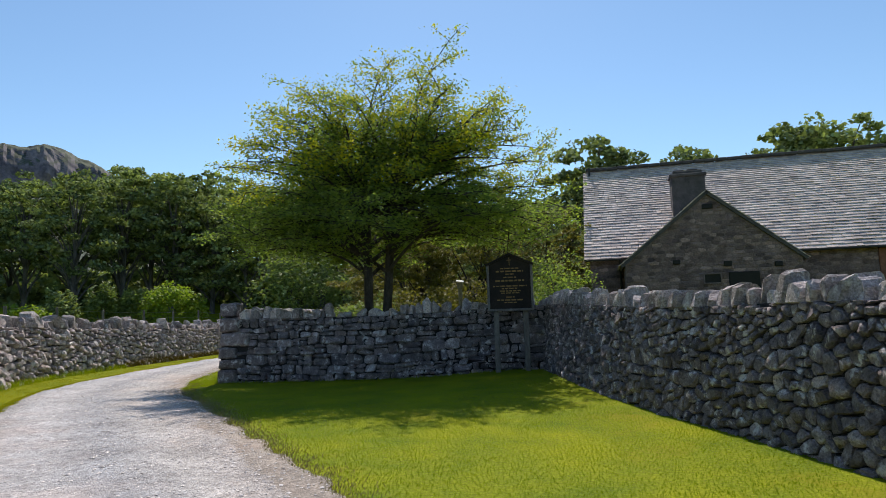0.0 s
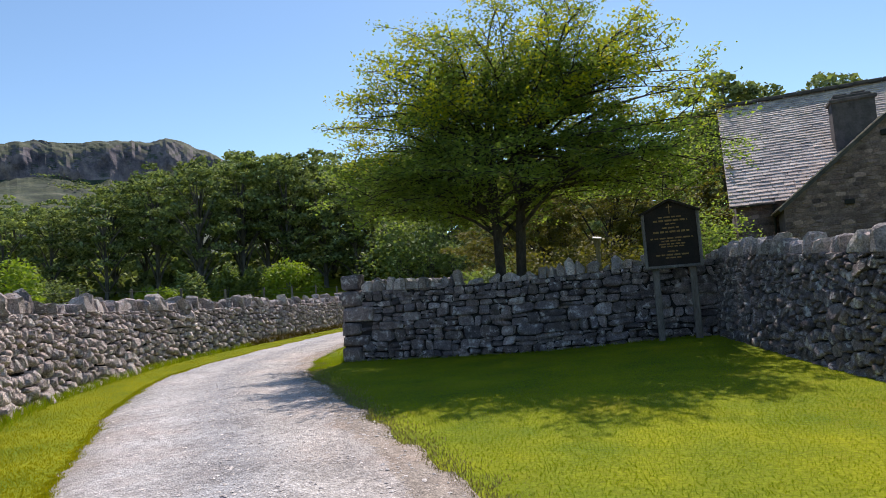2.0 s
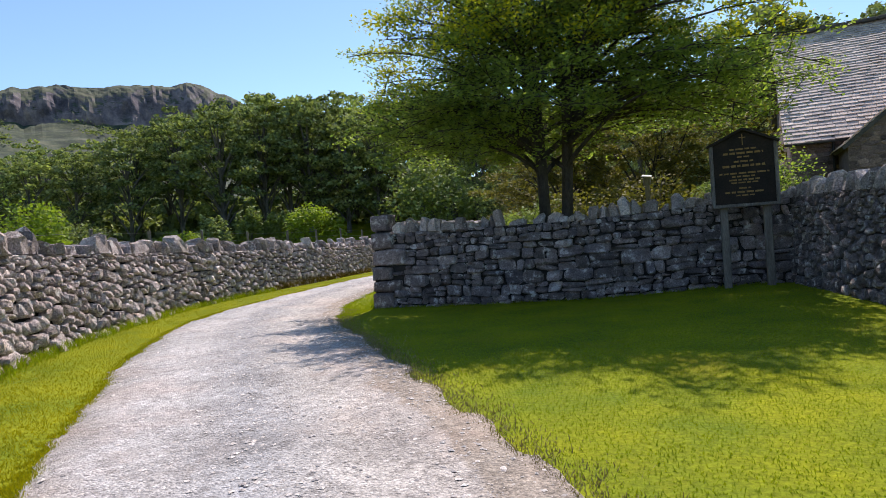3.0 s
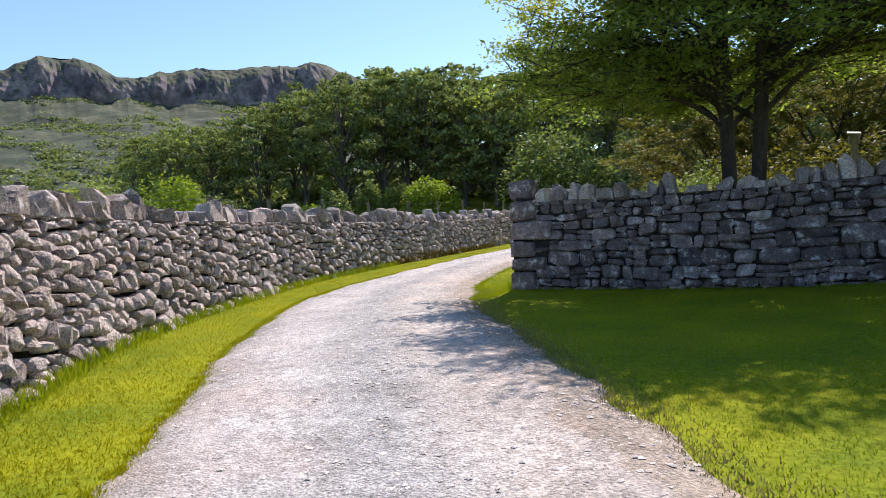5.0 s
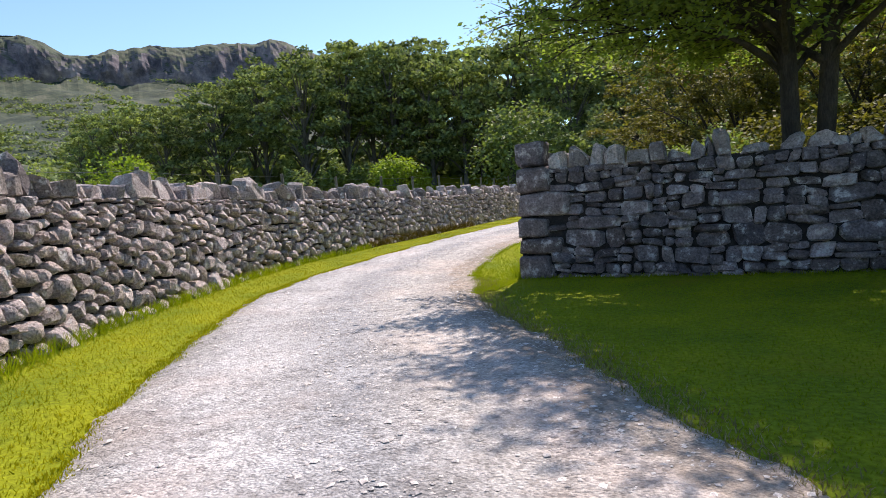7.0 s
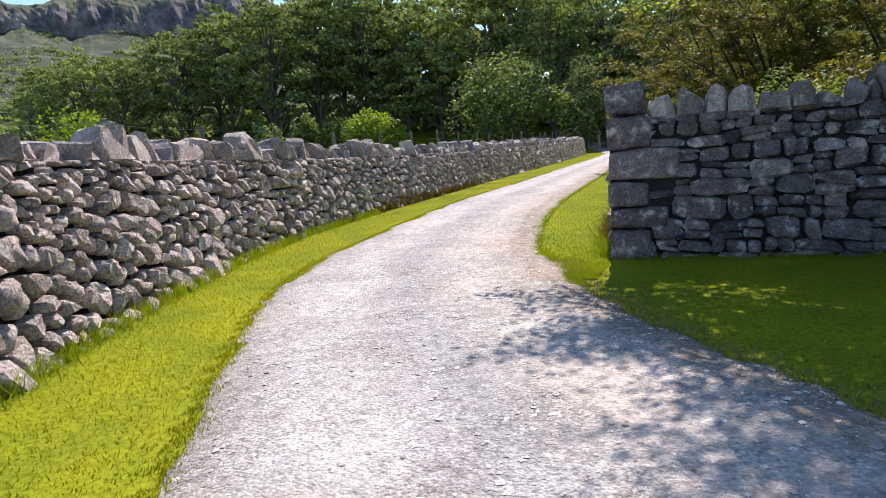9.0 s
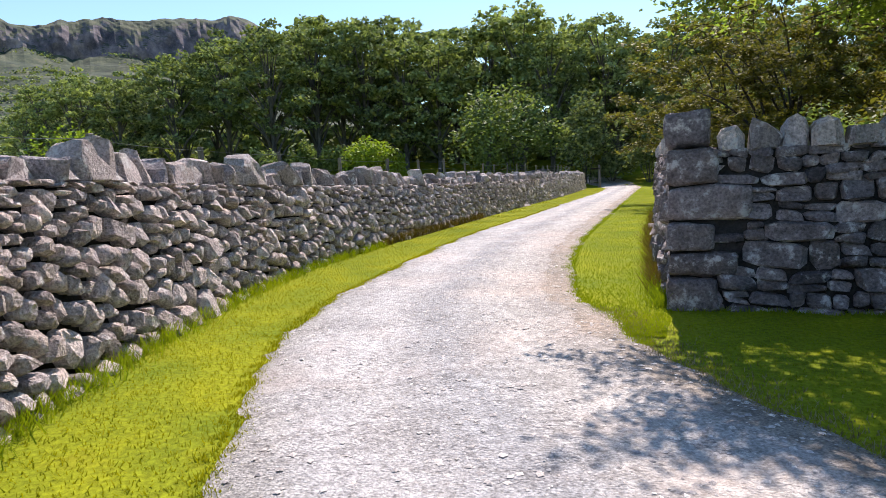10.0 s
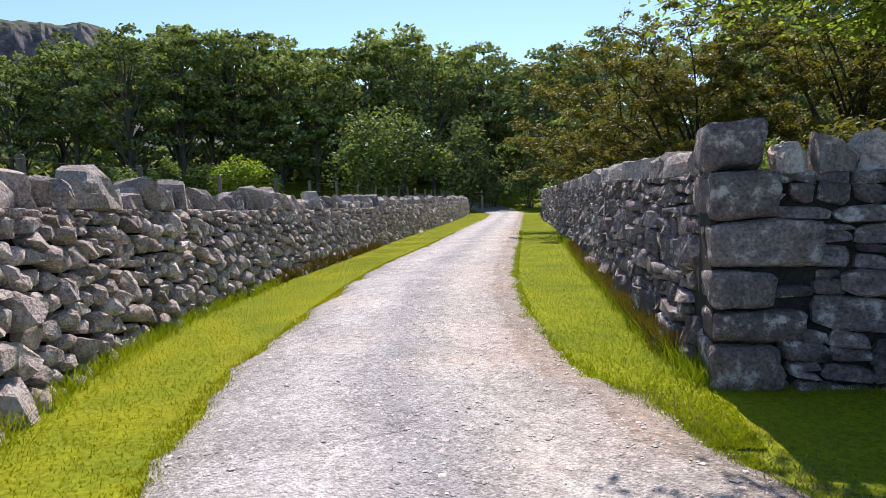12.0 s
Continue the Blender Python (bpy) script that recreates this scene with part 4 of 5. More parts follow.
for k, (az, d, w, h, mat, word) in enumerate([(-31.6, 78, 7.0, 5.4, leaf_bright, "bright green"), (-54.3, 72, 6.8, 6.2, leaf_bright, "bright yellow-green"), (-43.0, 74, 5.4, 3.2, leaf_bright, "low yellow-green"), (-40.4, 76, 3.6, 4.6, leaf_oak, "green"), (-37.2, 78, 3.4, 4.8, leaf_pale, "pale grey-green"), (-18.9, 76, 13.0, 8.6, leaf_pale, "large grey-green"), (-60.5, 80, 7.0, 5.0, leaf_oak, "green"), (-64.5, 74, 7.0, 4.2, leaf_olive, "olive-green"), (-34.6, 79, 3.8, 4.4, leaf_pale, "pale green"), (-13.0, 74, 8.0, 7.0, leaf_dark, "dark green"), (-50.5, 80, 6, 4.5, leaf_dark, "dark green")]):
    x, y = 3.5 + d * math.sin(radians(az)), -9 + d * math.cos(radians(az))
    bush("field_bush", (x, y), w, h * 1.5, 300 + k, mat, word + " bush growing in the field before the wood", int(900 + 60 * w * h), 0.2)
for k, (x, y, w, h, mat) in enumerate([(-6.3, 61, 7.5, 5.5, leaf_dark), (-1.5, 47, 5, 4.5, leaf_dark), (-10.5, 64, 5, 4, leaf_dark), (1.0, 37, 4.5, 4.2, leaf_dark), (-0.2, 31, 3.6, 3.6, leaf_oak)]):
    bush("hedge_bush", (x, y), w, h, 340 + k, mat, "dark green bush in the shade beside the lane", 2200, 0.2)
for k, (x, y, w, h, mat) in enumerate([(2.2, 5.0, 2.4, 2.7, leaf_pale), (3.6, 6.2, 2.8, 2.9, leaf_olive), (5.8, 6.0, 2.8, 3.0, leaf_olive), (7.6, 7.5, 2.6, 2.8, leaf_pale), (2.3, 8.8, 2.8, 3.0, leaf_pale), (9.2, 9.5, 3.0, 4.6, leaf_main), (4.8, 10.0, 3.4, 3.4, leaf_olive), (8.0, 12.5, 3.4, 5.0, leaf_dark)]):
    bush("garden_shrub", (x, y), w, h, 360 + k, mat, "leafy shrub growing in the garden behind the wall", 4200, 0.055)

# undergrowth that fills the wood between the trunks
gu = np.random.default_rng(55)
n = 26000
az_u = np.radians(gu.uniform(-60, 40, n))
d_u = gu.uniform(94, 150, n)
xu, yu = d_u * np.sin(az_u), -6 + d_u * np.cos(az_u)
zu = np.array([ground_z(x, y) for x, y in zip(xu, yu)])
zu += gu.random(n) ** 1.6 * 3.2 * (0.55 + 0.45 * np.sin(xu * 0.31) * np.cos(yu * 0.23))
tagged(quads_object("wood_undergrowth", leaves_at(np.stack([xu, yu, zu + 0.2], 1), gu.uniform(0.5, 1.2, n) * 0.75, gu, 0.3, 0.75), leaf_dark), "dark undergrowth filling the shade between the trunks", "undergrowth", kind="stuff")

# ---- house ----
HOUSE = pose(10.68, 14.84, 0.0, 0, 0, -6)
LEN, DEEP, EAVE, RIDGE = 21.0, 12.9, 4.15, 9.56
house = empty("house", (0, 0, 0), "old grey stone house with slate roof and gabled wing", "house")
house.matrix_basis = HOUSE


def house_part(name, verts, faces, mat, parent=house, label=""):
    return mesh_object(name, verts, faces, mat, parent, label)


def prism(x0, x1, outline):
    """A solid between x0 and x1 with the outline (y, z)."""
    n = len(outline)
    v = [(x0, *p) for p in outline] + [(x1, *p) for p in outline]
    f = [tuple(reversed(range(n))), tuple(range(n, 2 * n))] + [(i, (i + 1) % n, n + (i + 1) % n, n + i) for i in range(n)]
    return v, f


def stones_on(name, parent, origin, along, outline, seed, size, mat, pieces):
    """Thin walling stones over a plane wall: outline(s) gives the wall's top; s runs along, z up."""
    rnd = random.Random(seed)
    out = Vector((along.y, -along.x, 0))
    length, top = outline
    seeds, z = [], 0.2
    while z < 7:
        hh = size[1] * rnd.uniform(0.75, 1.3)
        s = rnd.uniform(-0.2, 0)
        while s < length:
            w = size[0] * rnd.uniform(0.5, 1.7)
            seeds.append((s + w / 2, z + hh / 2 + rnd.uniform(-0.02, 0.02)))
            s += w
        z += hh
    rv, rf, count = [], [], 0
    for (s, z), poly in zip(seeds, cells([(p, q * 2.2) for p, q in seeds], (0, length, 0.44, 20))):
        poly = [(p, q / 2.2) for p, q in poly] if poly else None
        if poly is None or s < 0.02 or s > length - 0.02 or z > top(s) - 0.12:
            continue
        poly = [(a, min(b, top(a) - 0.03)) for a, b in poly]
        made = stone_shape(poly, rnd, (0.006, 0.018), 0.012)
        if not made:
            continue
        v = [origin + along * a + out * (o * 0.5) + Vector((0, 0, b)) for a, b, o in made[0]]
        f = [tuple(reversed(q)) for q in made[1]]
        if count < pieces and z > 1.8:
            mesh_object("stone", v, f, mat, parent)
            count += 1
        else:
            k = len(rv)
            rv += v
            rf += [tuple(q + k for q in g) for g in f]
    mesh_object(name, rv, rf, mat, parent)["kind"] = "stuff"


# main range
body = house_part("wall", *prism(0, LEN, [(0, -0.2), (DEEP, -0.2), (DEEP, EAVE), (DEEP / 2, RIDGE - 0.25), (0, EAVE)]), mortar, label="grey-brown rubble stone walls")
stones_on("walling", body, Vector((0, 0, 0)), Vector((1, 0, 0)), (LEN, lambda s: EAVE), 401, (0.36, 0.15), house_stone, 60)
# wing with its gable to the lawn
W0, W1, WF, WE, WA = 1.5, 8.3, -2.6, 3.55, 6.35
WM = (W0 + W1) / 2
wv = [(x, y, z) for y in (WF, 2.9) for x, z in ((W0, -0.2), (W1, -0.2), (W1, WE), (WM, WA), (W0, WE))]
wf = [(0, 1, 2, 3, 4), (9, 8, 7, 6, 5)] + [((i + 1) % 5, i, 5 + i, 5 + (i + 1) % 5) for i in range(5)]
wing = house_part("wing_wall", wv, wf, mortar, label="gabled rubble stone wing")
stones_on("walling", wing, Vector((W0, WF, 0)), Vector((1, 0, 0)), (W1 - W0, lambda s: WE + (WA - WE) * (1 - abs(s - (WM - W0)) / (WM - W0)) - 0.05), 402, (0.33, 0.135), house_stone, 240)


def slated_roof(name, corner, along, up_slope, length, rise_len, seed, pieces, keep=None, tile=(0.36, 0.235)):
    """A roof slope: boarding and rows of slates that overlap, shrinking towards the ridge."""
    rnd = random.Random(seed)
    nrm = along.cross(up_slope).normalized()
    if nrm.z < 0:
        nrm = -nrm
    bm = bmesh.new()
    q = [corner, corner + along * length, corner + along * length + up_slope * rise_len, corner + up_slope * rise_len]
    vs = [bm.verts.new(p) for p in q] + [bm.verts.new(p - nrm * 0.12) for p in q]
    for f in ((0, 1, 2, 3), (7, 6, 5, 4), (0, 4, 5, 1), (1, 5, 6, 2), (2, 6, 7, 3), (3, 7, 4, 0)):
        bm.faces.new([vs[i] for i in f])
    bmesh.ops.recalc_face_normals(bm, faces=bm.faces[:])
    roof = part(name, bm, ridge_mat, house, "weathered grey stone slate roof")
    rv, rf, count, d, row = [], [], 0, -0.06, 0
    while d < rise_len - 0.1:
        step = tile[1] * (1.12 - 0.3 * d / rise_len)
        s = -0.05 - (0.18 if row % 2 else 0.0)
        while s < length:
            w = tile[0] * rnd.uniform(0.6, 1.3) * (1.1 - 0.25 * d / rise_len)
            a, b = max(0.0, s) + 0.006, min(length, s + w) - 0.006
            if b - a > 0.06 and (keep is None or keep((a + b) / 2, d)):
                lift, sag = rnd.uniform(0.045, 0.07), rnd.uniform(-0.012, 0.012)
                top = min(rise_len, d + step * 1.25)
                base = [(a, d + sag), (b, d + sag + rnd.uniform(-0.01, 0.01)), (b, top), (a, top)]
                v = [corner + along * p + up_slope * r + nrm * (lift if i < 2 else 0.012) for i, (p, r) in enumerate(base)]
                v += [corner + along * p + up_slope * r + nrm * (lift - 0.03 if i < 2 else 0.002) for i, (p, r) in enumerate(base)]
                f = [(0, 1, 2, 3), (0, 4, 5, 1), (1, 5, 6, 2), (3, 7, 4, 0)]
                if count < pieces and d > rise_len * 0.35:
                    mesh_object("slate", v, f, slate, roof)
                    count += 1
                else:
                    k = len(rv)
                    rv += v
                    rf += [tuple(x + k for x in g) for g in f]
            s += w
        d += step
        row += 1
    mesh_object("slating", rv, rf, slate, roof)["kind"] = "stuff"
    return roof


slope_v = Vector((0, DEEP / 2, RIDGE - EAVE))
pitch_len = slope_v.length + 0.45
slope_v.normalize()
valley = lambda s, d: not (W0 - 0.1 < s - 0.25 < W1 + 0.1 and EAVE - 0.15 + slope_v.z * d < WA - (WA - WE) * abs(s - 0.25 - WM) / ((W1 - W0) / 2) - 0.1)
slated_roof("roof", Vector((-0.25, 0, EAVE)) - slope_v * 0.3, Vector((1, 0, 0)), slope_v, LEN + 0.5, pitch_len - 0.12, 411, 280, valley)
back_v = Vector((0, -slope_v.y, slope_v.z))
slated_roof("roof", Vector((-0.25, DEEP, EAVE)) - back_v * 0.3, Vector((1, 0, 0)), back_v, LEN + 0.5, pitch_len - 0.12, 412, 0, None, (0.6, 0.4))
for sign in (-1, 1):
    half = (W1 - W0) / 2
    up = Vector((-sign * half, 0, WA - WE)).normalized()
    ln = math.hypot(half, WA - WE)
    c = Vector((WM + sign * half, WF - 0.12, WE + 0.03)) - up * 0.25
    slated_roof("wing_roof", c, Vector((0, 1, 0)), up, 5.4, ln + 0.25, 413 + sign, 60, lambda s, d: True)
# ridge stones, chimney, gutter and pipe, openings
for k in range(36):
    bm = bmesh.new()
    block(bm, (LEN / 36 - 0.01, 0.36, 0.16), pose(-0.1 + (k + 0.5) * LEN / 36, DEEP / 2, RIDGE + 0.14 + random.uniform(-0.012, 0.012), 0, random.uniform(-0.6, 0.6)), 0.03)
    part("ridge_stone", bm, ridge_mat, house)
chimney_x, chimney_y = 4.85, 2.5
bm = bmesh.new()
block(bm, (1.55, 0.9, 3.6), pose(chimney_x, chimney_y, 6.33), 0.03)
block(bm, (1.72, 1.06, 0.16), pose(chimney_x, chimney_y, 8.08), 0.03)
block(bm, (1.35, 0.75, 0.14), pose(chimney_x, chimney_y, 8.24), 0.03)
stack = part("chimney", bm, ridge_mat, house, "blackened stone chimney stack")
for dx in (-0.4, 0.25):
    bm = bmesh.new()
    block(bm, (0.5, 0.5, 0.07), pose(chimney_x + dx, chimney_y, 8.36 + 0.02 * dx), 0.02)
    part("capping_slab", bm, ridge_mat, stack)
bm = bmesh.new()
bmesh.ops.create_cone(bm, segments=10, radius1=0.05, radius2=0.05, depth=4.2, cap_ends=True, matrix=pose(1.36, -0.12, 2.0))
part("downpipe", bm, dark_metal, house, "black iron downpipe")
bm = bmesh.new()
block(bm, (1.6, 0.12, 0.09), pose(0.62, -0.34, EAVE - 0.26), 0.02)
part("gutter", bm, dark_metal, house)
bm = bmesh.new()
block(bm, (LEN - W1 - 0.1, 0.12, 0.09), pose((LEN + W1) / 2, -0.34, EAVE - 0.26), 0.02)
part("gutter", bm, dark_metal, house)
bm = bmesh.new()
bmesh.ops.create_cone(bm, segments=8, radius1=0.06, radius2=0.05, depth=0.75, cap_ends=True, matrix=pose(0.1, DEEP / 2 - 0.35, RIDGE - 0.15))
part("roof_pipe", bm, dark_metal, house)
for k, (x, z, w, h) in enumerate([(WM + 0.0, 5.72, 0.42, 0.2), (WM - 1.35, 3.45, 0.3, 0.18), (WM + 0.62, 3.3, 0.3, 0.22), (WM + 2.5, 3.2, 0.28, 0.2)]):
    bm = bmesh.new()
    block(bm, (w, 0.1, h), pose(x, WF - 0.03, z), 0.02)
    part("vent_hole", bm, dark_void, wing)
bm = bmesh.new()
block(bm, (0.62, 0.08, 0.38), pose(WM + 0.0, WF - 0.02, 2.72), 0.01)
window = part("window", bm, dark_void, wing, "small low window with a pale frame")
for dx, dz, w, h in ((0, 0.2, 0.72, 0.06), (0, -0.2, 0.72, 0.06), (-0.33, 0, 0.06, 0.38), (0.33, 0, 0.06, 0.38)):
    bm = bmesh.new()
    block(bm, (w, 0.07, h), pose(WM + dx, WF - 0.07, 2.72 + dz), 0.008)
    part("window_frame", bm, mortar, window)
bm = bmesh.new()
block(bm, (1.15, 0.1, 1.5), pose(WM + 1.2, WF - 0.02, 2.2), 0.02)
part("door_opening", bm, dark_void, wing)

# red brick infill with two arched windows on the main range
bm = bmesh.new()
block(bm, (3.7, 0.1, 1.9), pose(13.75, -0.03, 2.9), 0.01)
infill = part("brick_panel", bm, brick_red, house, "weathered red brick infill in the stone wall")
for dx in (12.75, 14.35):
    bm = bmesh.new()
    arch = [(-0.42, 1.95), (0.42, 1.95), (0.42, 3.2)] + [(0.42 * math.cos(radians(a)), 3.2 + 0.26 * math.sin(radians(a))) for a in range(30, 180, 30)] + [(-0.42, 3.2)]
    near_side = [bm.verts.new((dx + px, -0.092, pz)) for px, pz in arch]
    far_side = [bm.verts.new((dx + px, -0.05, pz)) for px, pz in arch]
    bm.faces.new(near_side)
    bm.faces.new(list(reversed(far_side)))
    for q in range(len(arch)):
        r = (q + 1) % len(arch)
        bm.faces.new((near_side[r], near_side[q], far_side[q], far_side[r]))
    part("window", bm, dark_void, infill, "dark arched window opening")

# ---- notice board ----
sign = empty("notice_board", (7.5, 0.12, ground_z(7.5, 0.12)), "dark gabled notice board with gold lettering on two wooden posts", "sign")
sign.rotation_euler.z = radians(3)
BW, BZ0, BZ1 = 1.02, 1.5, 2.58
bm = bmesh.new()
vs = [bm.verts.new((x, y, z)) for y in (-0.03, 0.03) for x, z in ((-BW / 2, BZ0), (BW / 2, BZ0), (BW / 2, BZ1), (0, BZ1 + 0.24), (-BW / 2, BZ1))]
for f in [(0, 1, 2, 3, 4), (9, 8, 7, 6, 5)] + [((i + 1) % 5, i, 5 + i, 5 + (i + 1) % 5) for i in range(5)]:
    bm.faces.new([vs[i] for i in f])
board = part("board", bm, sign_dark, sign, "dark brown painted panel")
for dx in (-0.36, 0.36):
    bm = bmesh.new()
    block(bm, (0.13, 0.11, 1.95), pose(dx, 0.095, 0.75 + 0.05), 0.012)
    part("post", bm, post_wood, sign, "weathered grey wooden post")
for x, z, w, h in ((0, BZ0 - 0.02, BW + 0.1, 0.06), (-BW / 2 - 0.02, (BZ0 + BZ1) / 2, 0.06, BZ1 - BZ0), (BW / 2 + 0.02, (BZ0 + BZ1) / 2, 0.06, BZ1 - BZ0)):
    bm = bmesh.new()
    block(bm, (w, 0.1, h), pose(x, -0.01, z), 0.008)
    part("frame_rail", bm, sign_frame, sign)
for sg in (-1, 1):
    bm = bmesh.new()
    block(bm, (0.66, 0.22, 0.045), pose(sg * 0.29, 0, BZ1 + 0.13, 0, sg * 24.5, 0), 0.006)
    part("roof_board", bm, sign_dark, sign, "sloping dark roof board")
for z, w, h in ((2.66, 0.014, 0.2), (2.695, 0.11, 0.014)):
    bm = bmesh.new()
    block(bm, (w, 0.006, h), pose(0, -0.034 - 0.002 * (w > 0.1), z), 0.0)
    part("cross", bm, gold, board, "thin painted cross")
for z, w, h in ((2.49, 0.44, 0.028), (2.42, 0.66, 0.036), (2.35, 0.2, 0.024), (2.27, 0.32, 0.03), (2.19, 0.7, 0.04), (2.06, 0.82, 0.028), (2.0, 0.4, 0.028), (1.94, 0.5, 0.028), (1.89, 0.44, 0.024), (1.79, 0.2, 0.026), (1.72, 0.66, 0.032), (1.66, 0.3, 0.024)):
    x = -w / 2
    rw = random.Random(int(z * 100))
    while x < w / 2 - 0.02:
        ln = min(rw.uniform(0.05, 0.14), w / 2 - x)
        bm = bmesh.new()
        block(bm, (ln, 0.006, h), pose(x + ln / 2, -0.034, z), 0.0)
        part("lettering", bm, gold, board)
        x += ln + 0.025

# ---- feeder post in the garden ----
feeder = empty("bird_table", (5.68, 4.99, ground_z(5.68, 4.99)), "grey wooden post with a small pale tilted roof", "bird table")
bm = bmesh.new()
block(bm, (0.12, 0.12, 2.5), pose(0, 0, 1.2), 0.012)
part("post", bm, post_wood, feeder)
bm = bmesh.new()
block(bm, (0.2, 0.16, 0.2), pose(0, 0, 2.42), 0.012)
part("box", bm, post_wood, feeder)
bm = bmesh.new()
block(bm, (0.25, 0.22, 0.025), pose(0, -0.02, 2.56, 14, 8, 0), 0.006)
part("roof_board", bm, white_paint, feeder, "pale weathered roof board")

# ---- post-and-wire fence behind the lane wall ----
fence = empty("field_fence", (0, 0, 0), "thin wire fence on weathered wooden posts behind the wall", "fence")
base_line = Line(LEFT_WALL)
rf_ = random.Random(31)
tops = []
s = 9.0
while s < base_line.length:
    p, t = base_line.at(s)
    q = p + Vector((-t.y, t.x, 0)) * 1.25
    g = ground_z(q.x, q.y)
    h = 2.12 + rf_.uniform(-0.07, 0.07)
    bm = bmesh.new()
    block(bm, (0.075, 0.075, h + 0.3), Matrix.Translation((q.x, q.y, g + h / 2 - 0.15)) @ pose(0, 0, 0, rf_.uniform(-4, 4), rf_.uniform(-4, 4), rf_.uniform(0, 90)), 0.012, 0.008, rf_)
    part("post", bm, post_wood, fence)
    tops.append(Vector((q.x, q.y, g + h)))
    s += rf_.uniform(2.3, 2.8)
for drop in (0.06, 0.3):
    for a, b in zip(tops, tops[1:]):
        tv, tf = [], []
        m = (a + b) / 2 - Vector((0, 0, drop + 0.05))
        tube(tv, tf, bezier(a - Vector((0, 0, drop)), m, b - Vector((0, 0, drop)), 6), [0.0045] * 6, 4)
        mesh_object("wire", tv, tf, wire_mat, fence)

# ---- post at the lane's end ----
end_post = empty("lane_post", (-10.5, 56.0, 0), "grey wooden gatepost at the end of the lane", "post")
bm = bmesh.new()
block(bm, (0.22, 0.22, 2.3), pose(0, 0, 1.05), 0.03)
part("shaft", bm, post_wood, end_post)
bm = bmesh.new()
block(bm, (0.9, 0.06, 0.16), pose(-0.35, -0.12, 1.85), 0.01)
part("name_plate", bm, sign_dark, end_post)

# ---- loose stones on the lane ----
rp = np.random.default_rng(17)
pv, pf = [], []
octa = np.array([(1, 0, 0), (0, 1, 0), (-1, 0, 0), (0, -1, 0), (0, 0, 1), (0, 0, -0.6)])
octa_f = [(0, 1, 4), (1, 2, 4), (2, 3, 4), (3, 0, 4), (1, 0, 5), (2, 1, 5), (3, 2, 5), (0, 3, 5)]
PEB = 21000
for k in range(PEB):
    u = rp.uniform(0.1, 0.34) if k % 5 else rp.uniform(0.34, 0.55)
    r = k % 4
    w = rp.uniform(0.0, 1.0) if r < 2 else rp.normal(0.52, 0.1) if r == 2 else min(1.01, rp.normal(0.86, 0.1))
    size = 0.006 + 0.019 * rp.random() ** 4
    p = road_place(u, w)
    c = octa * rp.uniform(0.6, 1.3, (6, 3)) * size * np.array([1.2, 1.0, 0.36])
    turn = rp.uniform(0, 6.28)
    co, si = math.cos(turn), math.sin(turn)
    z = p.z + 0.1 * size
    n = len(pv)
    pv += [(p.x + x * co - y * si, p.y + x * si + y * co, z + q) for x, y, q in c]
    pf += [(i + n, j + n, m + n) for i, j, m in octa_f]
tagged(mesh_object("loose_gravel", pv, pf, pebble_mat), "loose pale stones scattered over the lane", "gravel", kind="stuff")

# ---- grass ----
gg = np.random.default_rng(23)


def blades(name, samples, count, height, label, mat=None):
    xy = samples(count)
    n = len(xy)
    z = np.array([ground_z(x, y) for x, y in xy])
    h = height * gg.uniform(0.5, 1.35, n)
    a = gg.uniform(0, 6.28, n)
    w = gg.uniform(0.003, 0.0065, n)
    lean = gg.normal(size=(n, 2)) * 0.45 * h[:, None]
    v = np.zeros((n, 4, 3), np.float32)
    base = np.stack([xy[:, 0], xy[:, 1], z - 0.005], 1)
    side = np.stack([np.cos(a) * w, np.sin(a) * w, np.zeros(n)], 1)
    v[:, 0], v[:, 1] = base - side, base + side
    tip = base + np.stack([lean[:, 0], lean[:, 1], h], 1)
    v[:, 2], v[:, 3] = tip + side * 0.25, tip - side * 0.25
    tagged(quads_object(name, v, mat or blade_mat), label, "grass", kind="stuff")


def between(line_a, line_b, s0, s1, spread_a=0.0, spread_b=1.0):
    def samples(count):
        out = []
        for _ in range(count):
            u = gg.uniform(s0, s1)
            a, b = line_a(u), line_b(u)
            w = gg.uniform(spread_a, spread_b)
            out.append((a.x + (b.x - a.x) * w, a.y + (b.y - a.y) * w))
        return np.array(out)
    return samples


WALL_L, FRONT_L, RIGHT_L, LANE_L = Line(LEFT_WALL), Line(FRONT), Line(RIGHT), Line(LANE)


def nearest_on(line, y):
    i = int(np.argmin(np.abs(line.xy[:, 1] - y)))
    return Vector((line.xy[i, 0], y, 0))


def lawn(count):
    out = []
    while len(out) < count:
        y = 0.6 - 13.0 * gg.random()
        x0, x1 = nearest_on(ROAD_R, y).x, nearest_on(RIGHT_L, y).x
        x = x0 - 0.3 + (x1 - x0 + 0.3) * gg.random()
        if y > 0.02 + 0.07 * x:
            continue
        if x - x0 < 0.4 and gg.random() > (x - x0 + 0.3) / 0.7:
            continue
        out.append((x, y))
    return np.array(out)


def verge_left(count):
    out = []
    while len(out) < count:
        y = -10 + 63 * gg.random() ** 2.0
        x0, x1 = nearest_on(WALL_L, y).x, nearest_on(ROAD_L, y).x
        w = 1.25 * gg.random()
        if w > 0.85 and gg.random() < (w - 0.8) / 0.42:
            continue
        out.append((x0 + (x1 - x0 + 0.1) * w, y))
    return np.array(out)


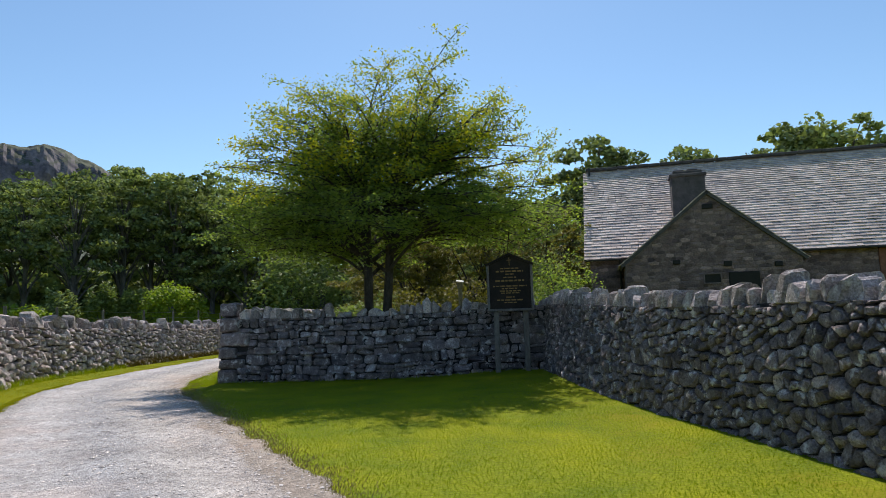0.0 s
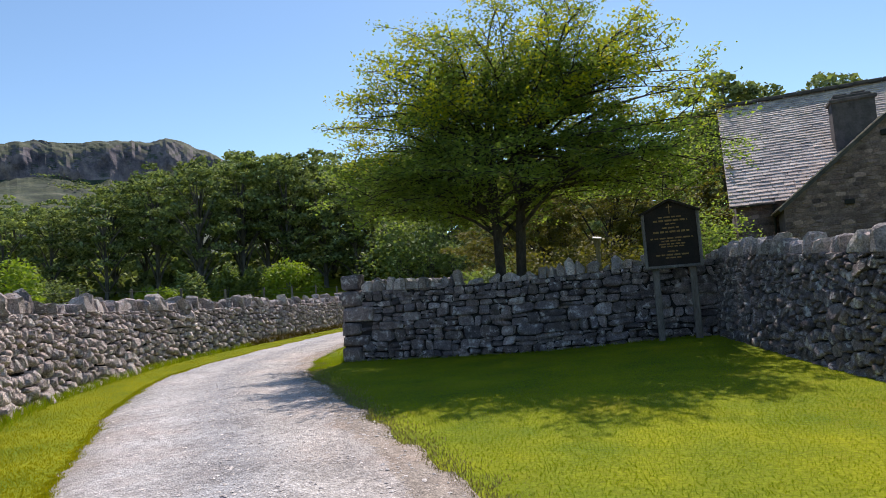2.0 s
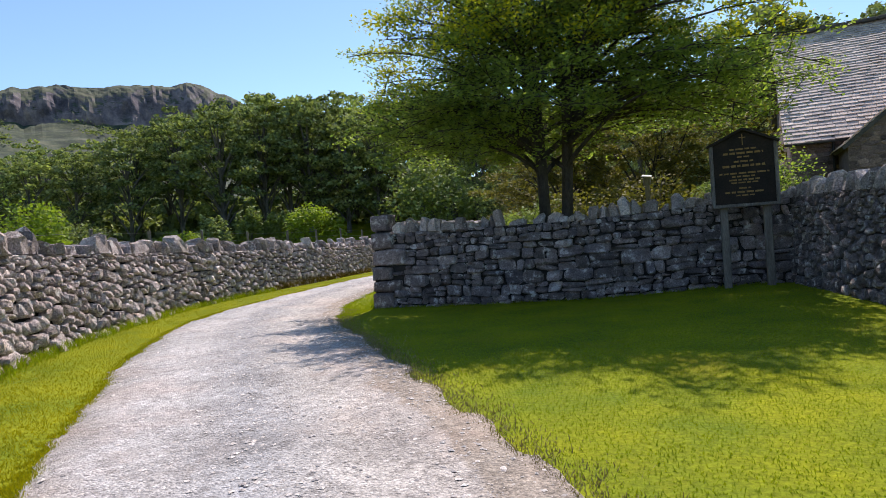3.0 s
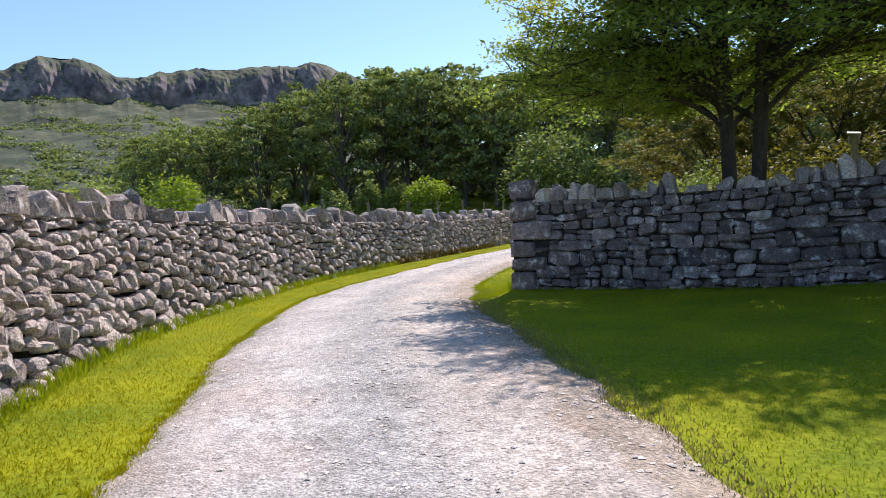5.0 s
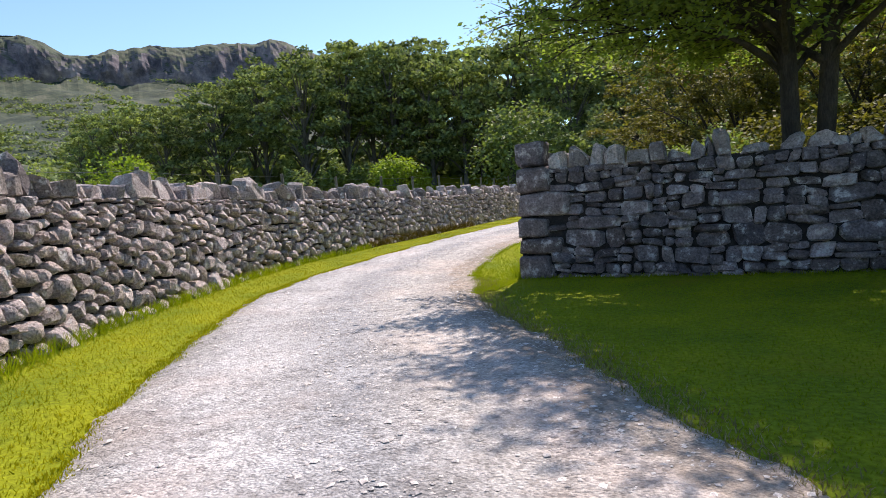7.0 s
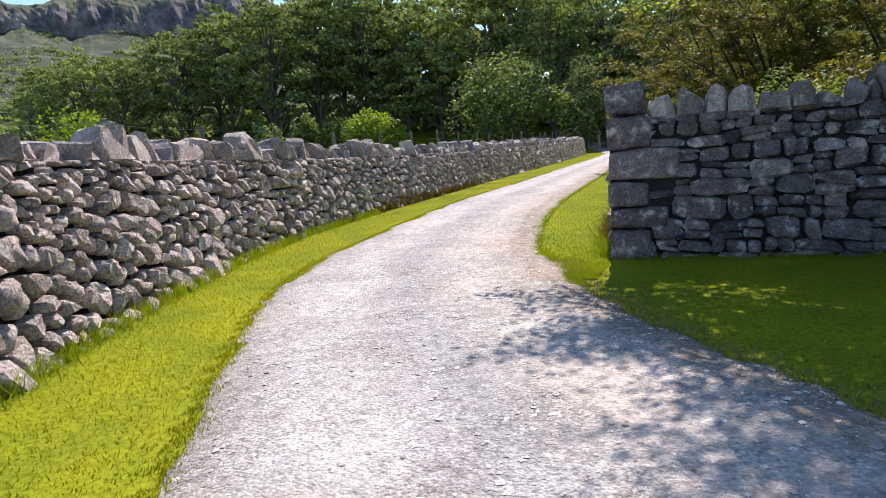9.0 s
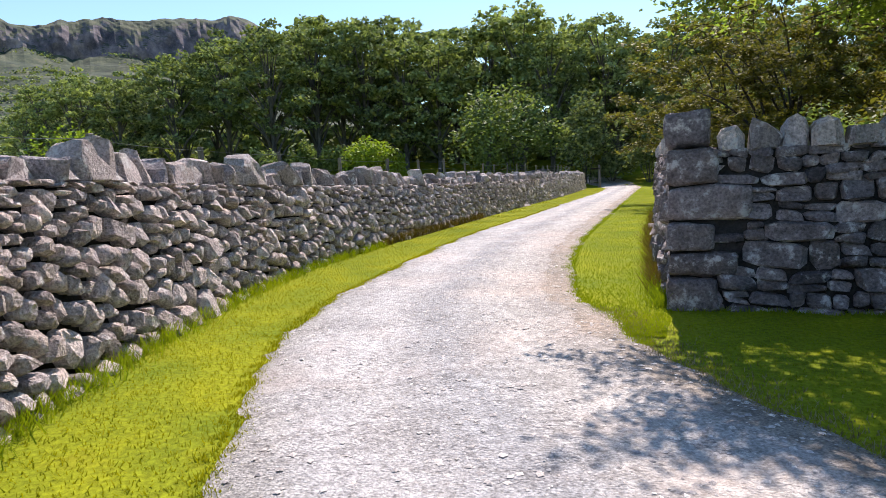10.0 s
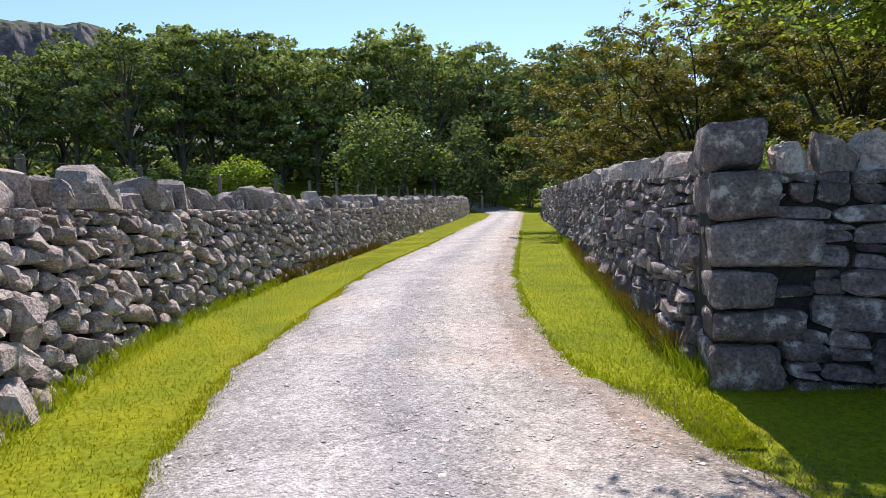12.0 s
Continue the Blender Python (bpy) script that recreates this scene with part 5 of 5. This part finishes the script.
def verge_right(count):
    out = []
    while len(out) < count:
        y = -1.2 + 48 * gg.random() ** 2.2
        x0, x1 = nearest_on(ROAD_R, y).x, nearest_on(LANE_L, max(y, 0)).x
        x = x0 - 0.2 + (x1 - x0 + 0.24) * gg.random()
        if x < x0 + 0.1 and gg.random() < (x0 + 0.1 - x) / 0.3:
            continue
        out.append((x, y))
    return np.array(out)


blades("lawn_grass", lawn, 118000, 0.018, "short bright green mown lawn grass")
blades("verge_grass", verge_left, 74000, 0.023, "yellow-green grass strip between wall and lane", verge_mat)
blades("verge_grass", verge_right, 40000, 0.027, "bright green grass strip between lane and wall")


def foot_of(line, s0, s1, side, reach):
    def samples(count):
        out = []
        for _ in range(count):
            p, t = line.at(gg.uniform(s0, s1))
            q = p + Vector((t.y, -t.x, 0)) * side * abs(gg.normal()) * reach
            out.append((q.x, q.y))
        return np.array(out)
    return samples


blades("tussock_grass", foot_of(WALL_L, 14, 34, 1, 0.12), 9000, 0.14, "longer tufts of grass along the foot of the wall")
blades("tussock_grass", foot_of(FRONT_L, 0, 8, 1, 0.1), 3000, 0.045, "longer tufts of grass along the foot of the wall")
blades("tussock_grass", foot_of(LANE_L, 0, 16, -1, 0.1), 7000, 0.16, "longer tufts of grass along the foot of the wall")


def road_edge(count):
    out = []
    while len(out) < count:
        y = -11.5 + 11.5 * gg.random()
        x0 = nearest_on(ROAD_R, y).x
        out.append((x0 + gg.normal() * 0.22 - 0.02, y))
    return np.array(out)


def straggle(line, y0, y1, way, reach):
    def samples(count):
        out = []
        while len(out) < count:
            y = y0 + (y1 - y0) * gg.random() ** 1.5
            out.append((nearest_on(line, y).x + way * (abs(gg.normal()) * reach - 0.12), y))
        return np.array(out)
    return samples


blades("edge_grass", straggle(ROAD_L, -10, 22, 1, 0.16), 22000, 0.028, "thin grass straggling into the lane's gravel edge", verge_mat)
blades("edge_grass", straggle(ROAD_R, -1.5, 22, -1, 0.14), 14000, 0.028, "thin grass straggling into the lane's gravel edge")
blades("dry_edge_grass", road_edge, 16000, 0.03, "dry straw-coloured grass at the lane's worn edge", straw_mat)
blades("dry_bracken", foot_of(WALL_L, 34, 43, 1, 0.06), 6000, 0.2, "dry brown tufts hanging along the foot of the wall", moss_mat)
blades("dry_bracken", foot_of(LANE_L, 0.8, 12, -1, 0.07), 7000, 0.24, "dead brown fern hanging along the foot of the lane wall", moss_mat)
